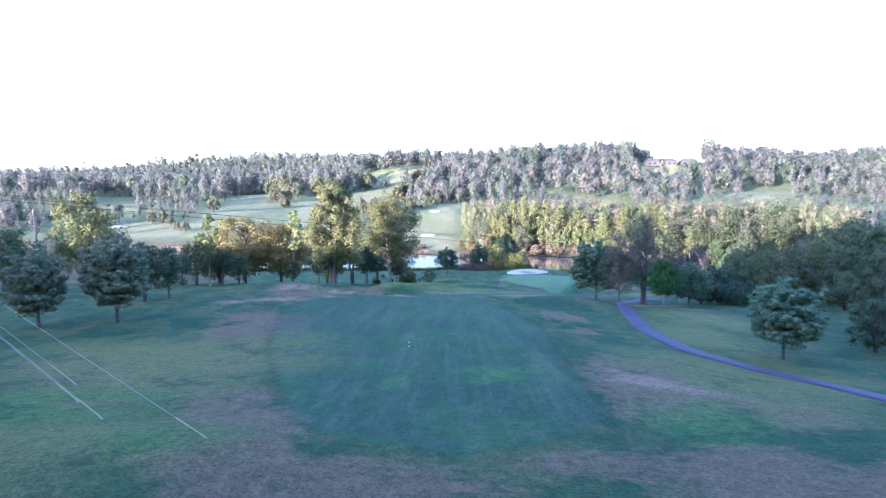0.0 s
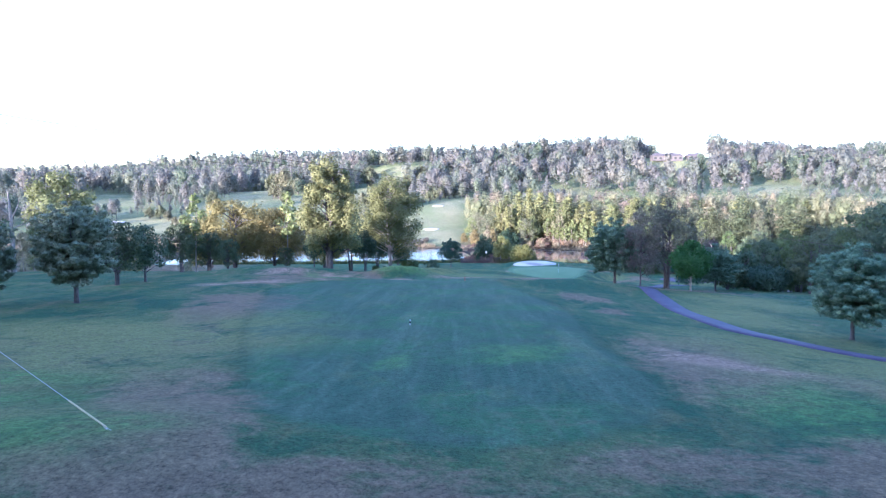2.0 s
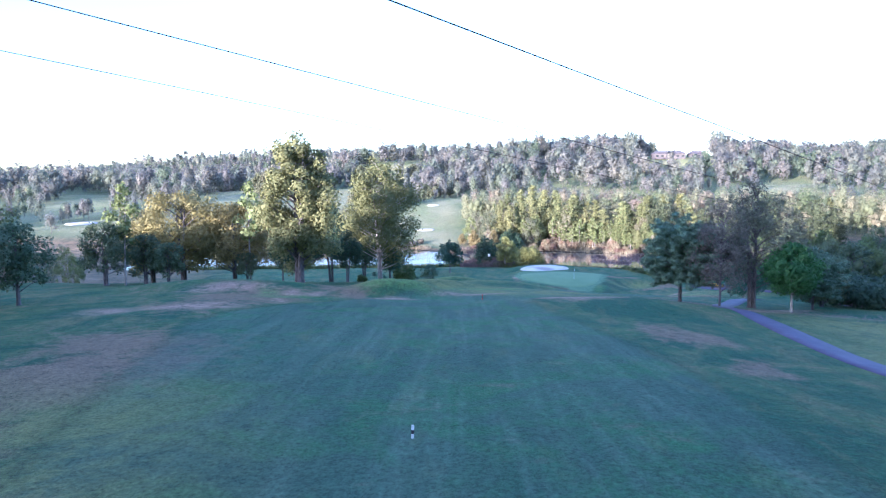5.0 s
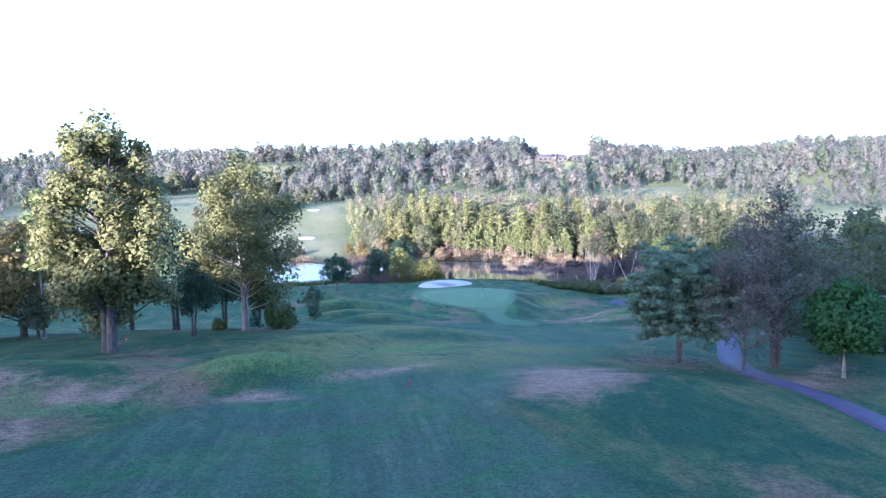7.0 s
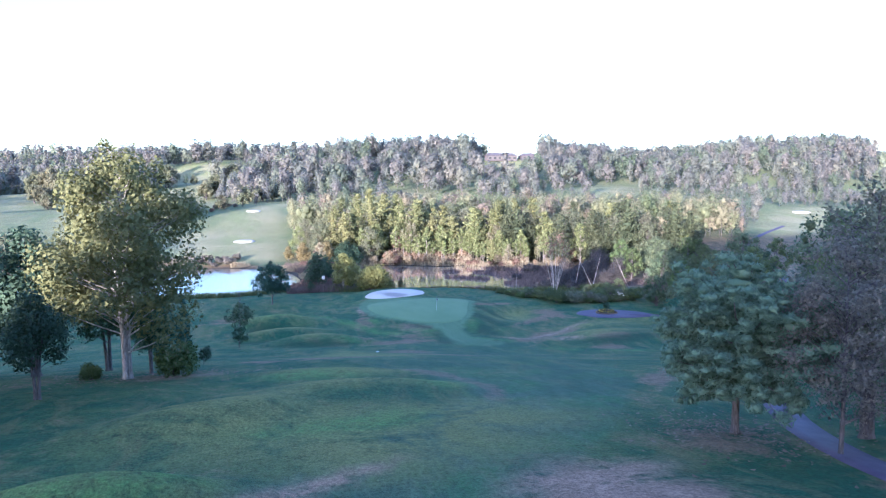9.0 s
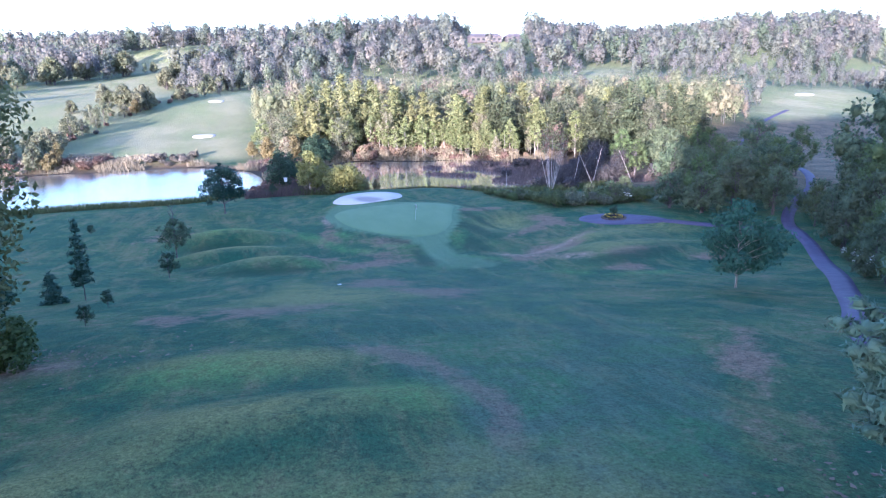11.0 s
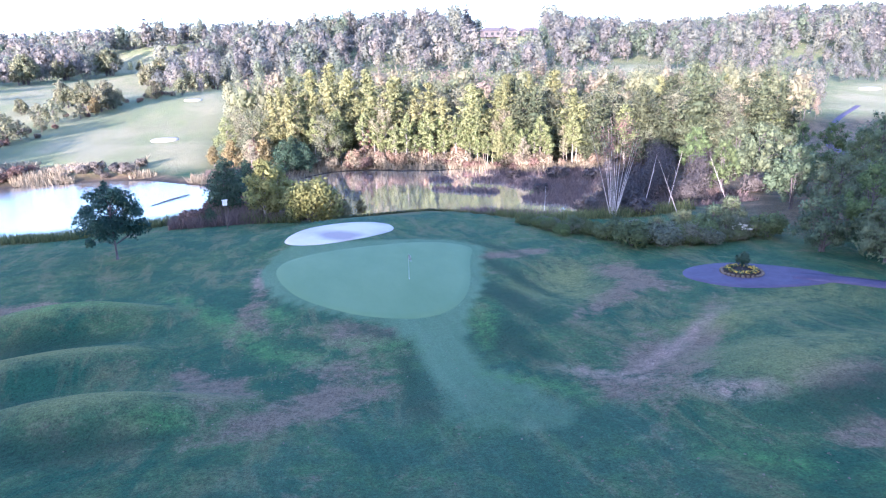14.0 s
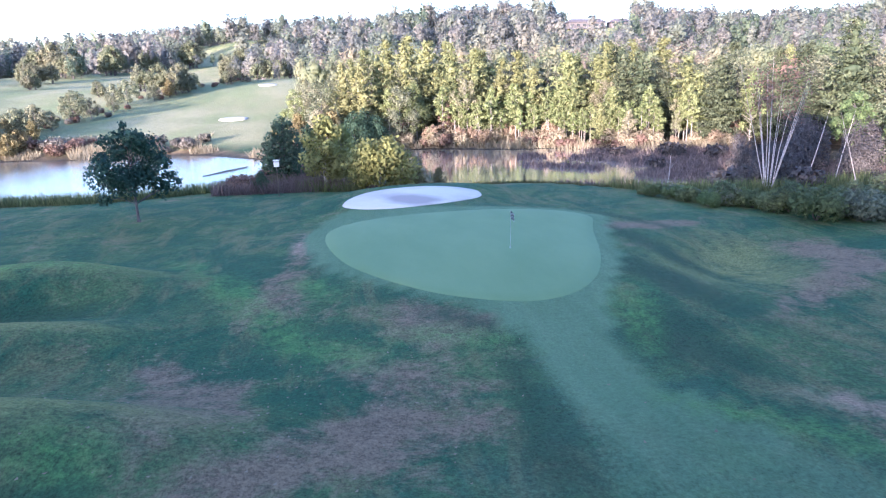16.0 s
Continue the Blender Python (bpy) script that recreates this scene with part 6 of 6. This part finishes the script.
def utility_pole(x, y, height, turn):
    ob = new("utility_pole")
    ob.matrix_world = Matrix.Translation((x, y, ground_at(x, y) - 0.3)) @ pose(0, 0, 0, 0, 0, turn)
    piece("pole", *tube([(0, 0, 0), (0, 0, height)], [0.16, 0.10], 10), TIMBER, ob)
    _m = bmesh.new()
    bmesh.ops.create_cube(_m, size=1.0, matrix=Matrix.Translation((0, 0.12, height - 0.5)) @ Matrix.Diagonal((2.6, 0.1, 0.12, 1)))
    part("crossarm", _m, TIMBER, ob)
    for k in (-1.2, 0.0, 1.2):
        piece("insulator", *tube([(k, 0.12, height - 0.44), (k, 0.12, height - 0.36), (k, 0.12, height - 0.28)], [0.03, 0.06, 0.03], 8), WHITE, ob)
    return tagged(ob, "weathered wooden utility pole with a crossarm", "utility pole", "power line")


utility_pole(-46, -42.4, 11.2, 90)
utility_pole(86, 82.9, 10.2 - ground_at(86, 82.9), 90)
for _a, _b in (((-46.0, -37.3, 29.3), (86.0, 89.2, 9.45)), ((-46.0, -40.8, 29.9), (86.0, 80.0, 9.2)), ((-46.0, -46.6, 30.3), (86.0, 74.0, 9.0))):
    tagged(new("power_cable", mesh_from("power_cable", *tube(sagging(_a, _b, 0.05), np.full(26, 0.0078), 6), CABLE, True)), "thin dark overhead power cable", "cable", "power line")
utility_pole(-34, -6, 12.2, 90)
for _x, _y in ((-7.0, -18.8), (-12.5, -15.1), (-15.0, -12.4), (-17.3, -8.8)):
    _g = new("guy_wire")
    _g.matrix_world = Matrix.Translation((_x, _y, ground_at(_x, _y)))
    _way = Vector((-34 - _x, -6 - _y, 27.2 - ground_at(_x, _y)))
    piece("wire", *tube([(0, 0, 0), tuple(_way * 0.5), tuple(_way)], [0.0065, 0.0065, 0.0065], 6), STEEL, _g)
    piece("guard", *tube([tuple(_way.normalized() * 0.15), tuple(_way.normalized() * 1.5)], [0.020, 0.020], 8), YELLOW, _g, "pale yellow plastic guard on the wire")
    piece("anchor", *tube([(0.05, 0, -0.15), tuple(_way.normalized() * 0.3)], [0.025, 0.02], 6), STEEL, _g)
    tagged(_g, "taut guy wire anchored in the rough, yellow guard at its foot", "guy wire", "guy wires")

# ---------------------------------------------------------------- clubhouse on the hill
BRICK = plain_material("pale_siding", (0.105, 0.095, 0.10), 0.8, 0.1, 2)
ROOFING = plain_material("grey_shingles", (0.11, 0.10, 0.11), 0.9, 0.2, 2)
GLASS = plain_material("dark_glass", (0.03, 0.035, 0.04), 0.1, 0.1, 2)


def hill_house(x, y, length, depth, height, windows, label):
    ob = new("house")
    ob.matrix_world = Matrix.Translation((x, y, ground_at(x, y) - 0.6))
    w = bmesh.new()
    bmesh.ops.create_cube(w, size=1.0, matrix=Matrix.Translation((0, 0, height / 2 + 0.3)) @ Matrix.Diagonal((length, depth, height + 0.6, 1)))
    part("wall", w, BRICK, ob)
    r = bmesh.new()
    l2, d2, e, top = length / 2 + 0.8, depth / 2 + 0.9, height + 0.55, height + 3.0
    v = [r.verts.new(q) for q in ((-l2, -d2, e), (l2, -d2, e), (l2, d2, e), (-l2, d2, e), (-l2 + 3, 0, top), (l2 - 3, 0, top))]
    for f in ((0, 1, 5, 4), (1, 2, 5), (2, 3, 4, 5), (3, 0, 4), (3, 2, 1, 0)):
        r.faces.new([v[k] for k in f])
    part("roof", r, ROOFING, ob)
    for k in range(windows):
        g = bmesh.new()
        bmesh.ops.create_cube(g, size=1.0, matrix=Matrix.Translation((-length / 2 + (k + 0.5) * length / windows, -depth / 2 - 0.02, height * 0.55 + 0.3)) @ Matrix.Diagonal((length / windows * 0.5, 0.12, height * 0.45, 1)))
        part("window", g, GLASS, ob)
    c = bmesh.new()
    bmesh.ops.create_cube(c, size=1.0, matrix=Matrix.Translation((length * 0.2, 0.5, top - 0.3)) @ Matrix.Diagonal((1.2, 1.0, 2.0, 1)))
    part("chimney", c, BRICK, ob)
    return tagged(ob, label, "house", "houses on the hill")


hill_house(167, 515, 24, 9, 3.4, 6, "long low pale house with a grey roof on the hilltop")
hill_house(190, 516, 13, 8, 2.8, 3, "smaller low house beside the hilltop house")

# ---------------------------------------------------------------- fallen leaves and torn turf
def litter(name, seed, count, cx, cy, rx, ry, size, mat, label):
    rng = np.random.default_rng(seed)
    x, y = cx + rng.normal(size=count) * rx, cy + rng.normal(size=count) * ry
    a, s = rng.uniform(0, 2 * np.pi, count), size * rng.uniform(0.5, 1.5, count)
    z = land(x, y) + 0.03
    u, v = np.stack([np.cos(a), np.sin(a)], 1) * s[:, None], np.stack([-np.sin(a), np.cos(a)], 1) * s[:, None] * 0.6
    p = np.stack([x, y], 1)
    ring = [np.column_stack([p + q, z + h]) for q, h in ((u, 0.02), (v, 0.0), (-u, 0.03), (-v, 0.0))]
    return tagged(new(name, mesh_from(name, np.stack(ring, 1).reshape(-1, 3), np.arange(count * 4).reshape(-1, 4), mat)), label, "leaves", kind="stuff")


DRY = leaf_material("dry_leaves", (0.12, 0.085, 0.06), (0.24, 0.19, 0.14), (0.18, 0.14, 0.1), 0.2)
litter("fallen_leaves", 301, 420, 30, 84, 8, 8, 0.07, DRY, "scattered dry leaves on the turf")
litter("fallen_leaves", 302, 500, 18.7, 45.3, 2.2, 2.2, 0.10, DRY, "dry needles and leaves under the pine")
litter("fallen_leaves", 303, 500, -9, 67, 4.0, 2.0, 0.10, DRY, "dry leaves under the poplars")
litter("fallen_leaves", 304, 400, 28, 38, 4.0, 2.0, 0.12, DRY, "dry leaves beside the cart path")
litter("fallen_leaves", 305, 260, 12, 108, 5.0, 4.0, 0.05, DRY, "dry leaves in the rough by the green")

# a scrap of paper on the turf, and pale blossom beside the cart path
for _x, _y, _turn in ((9.3, 91.1, 20),):
    _bm = bmesh.new()
    bmesh.ops.create_grid(_bm, x_segments=3, y_segments=2, size=0.13)
    for _v in _bm.verts:
        _v.co = (_v.co.x * 1.3, _v.co.y * 0.7, 0.03 * math.sin(30 * _v.co.x) + 0.03 * math.cos(25 * _v.co.y))
    bmesh.ops.solidify(_bm, geom=_bm.faces[:], thickness=0.004)
    _me = bpy.data.meshes.new("paper_scrap")
    _bm.to_mesh(_me)
    _bm.free()
    _me.materials.append(WHITE)
    _o = new("paper_scrap", _me)
    _o.matrix_world = Matrix.Translation((_x, _y, ground_at(_x, _y) + 0.05)) @ pose(0, 0, 0, 4, 3, _turn)
    tagged(_o, "crumpled white scrap of paper on the rough grass", "litter", "paper scraps")
BLOSSOM = leaf_material("pale_blossom", (0.42, 0.42, 0.36), (0.62, 0.62, 0.56), (0.50, 0.52, 0.44), 0.2)
_rng = np.random.default_rng(311)
for _x, _y, _s in ((50.9, 77.7, 1.0), (60.7, 88.4, 0.7), (55.5, 130.0, 0.8), (50.0, 130.5, 0.7), (58.5, 128.2, 0.9)):
    _o = new("flowering_bush")
    _o.matrix_world = stand(_x, _y, _x * 50, _s)
    _heads = [(1.1 * math.cos(k * 2.4) * (0.3 + 0.7 * _rng.random()), 1.1 * math.sin(k * 2.4) * (0.3 + 0.7 * _rng.random()), 1.1 + 0.7 * _rng.random(), 0.22, 0.22, 0.10) for k in range(14)]
    piece("stems", *merged([tube([(0, 0, 0), (h[0] * 0.5, h[1] * 0.5, h[2] * 0.6), h[:3]], [0.03, 0.02, 0.008], 4) for h in _heads]), BARK, _o, smooth_shade=True)
    piece("foliage", *foliage(_rng, [(h[0] * 0.8, h[1] * 0.8, h[2] * 0.55, 0.55, 0.55, 0.5) for h in _heads], 1100, 0.15), LEAF_SIDE, _o)
    piece("blossom", *foliage(_rng, _heads, 420, 0.10), BLOSSOM, _o, "flat heads of pale blossom")
    tagged(_o, "leafy shrub with flat heads of pale blossom", "bush", "flowering bushes")
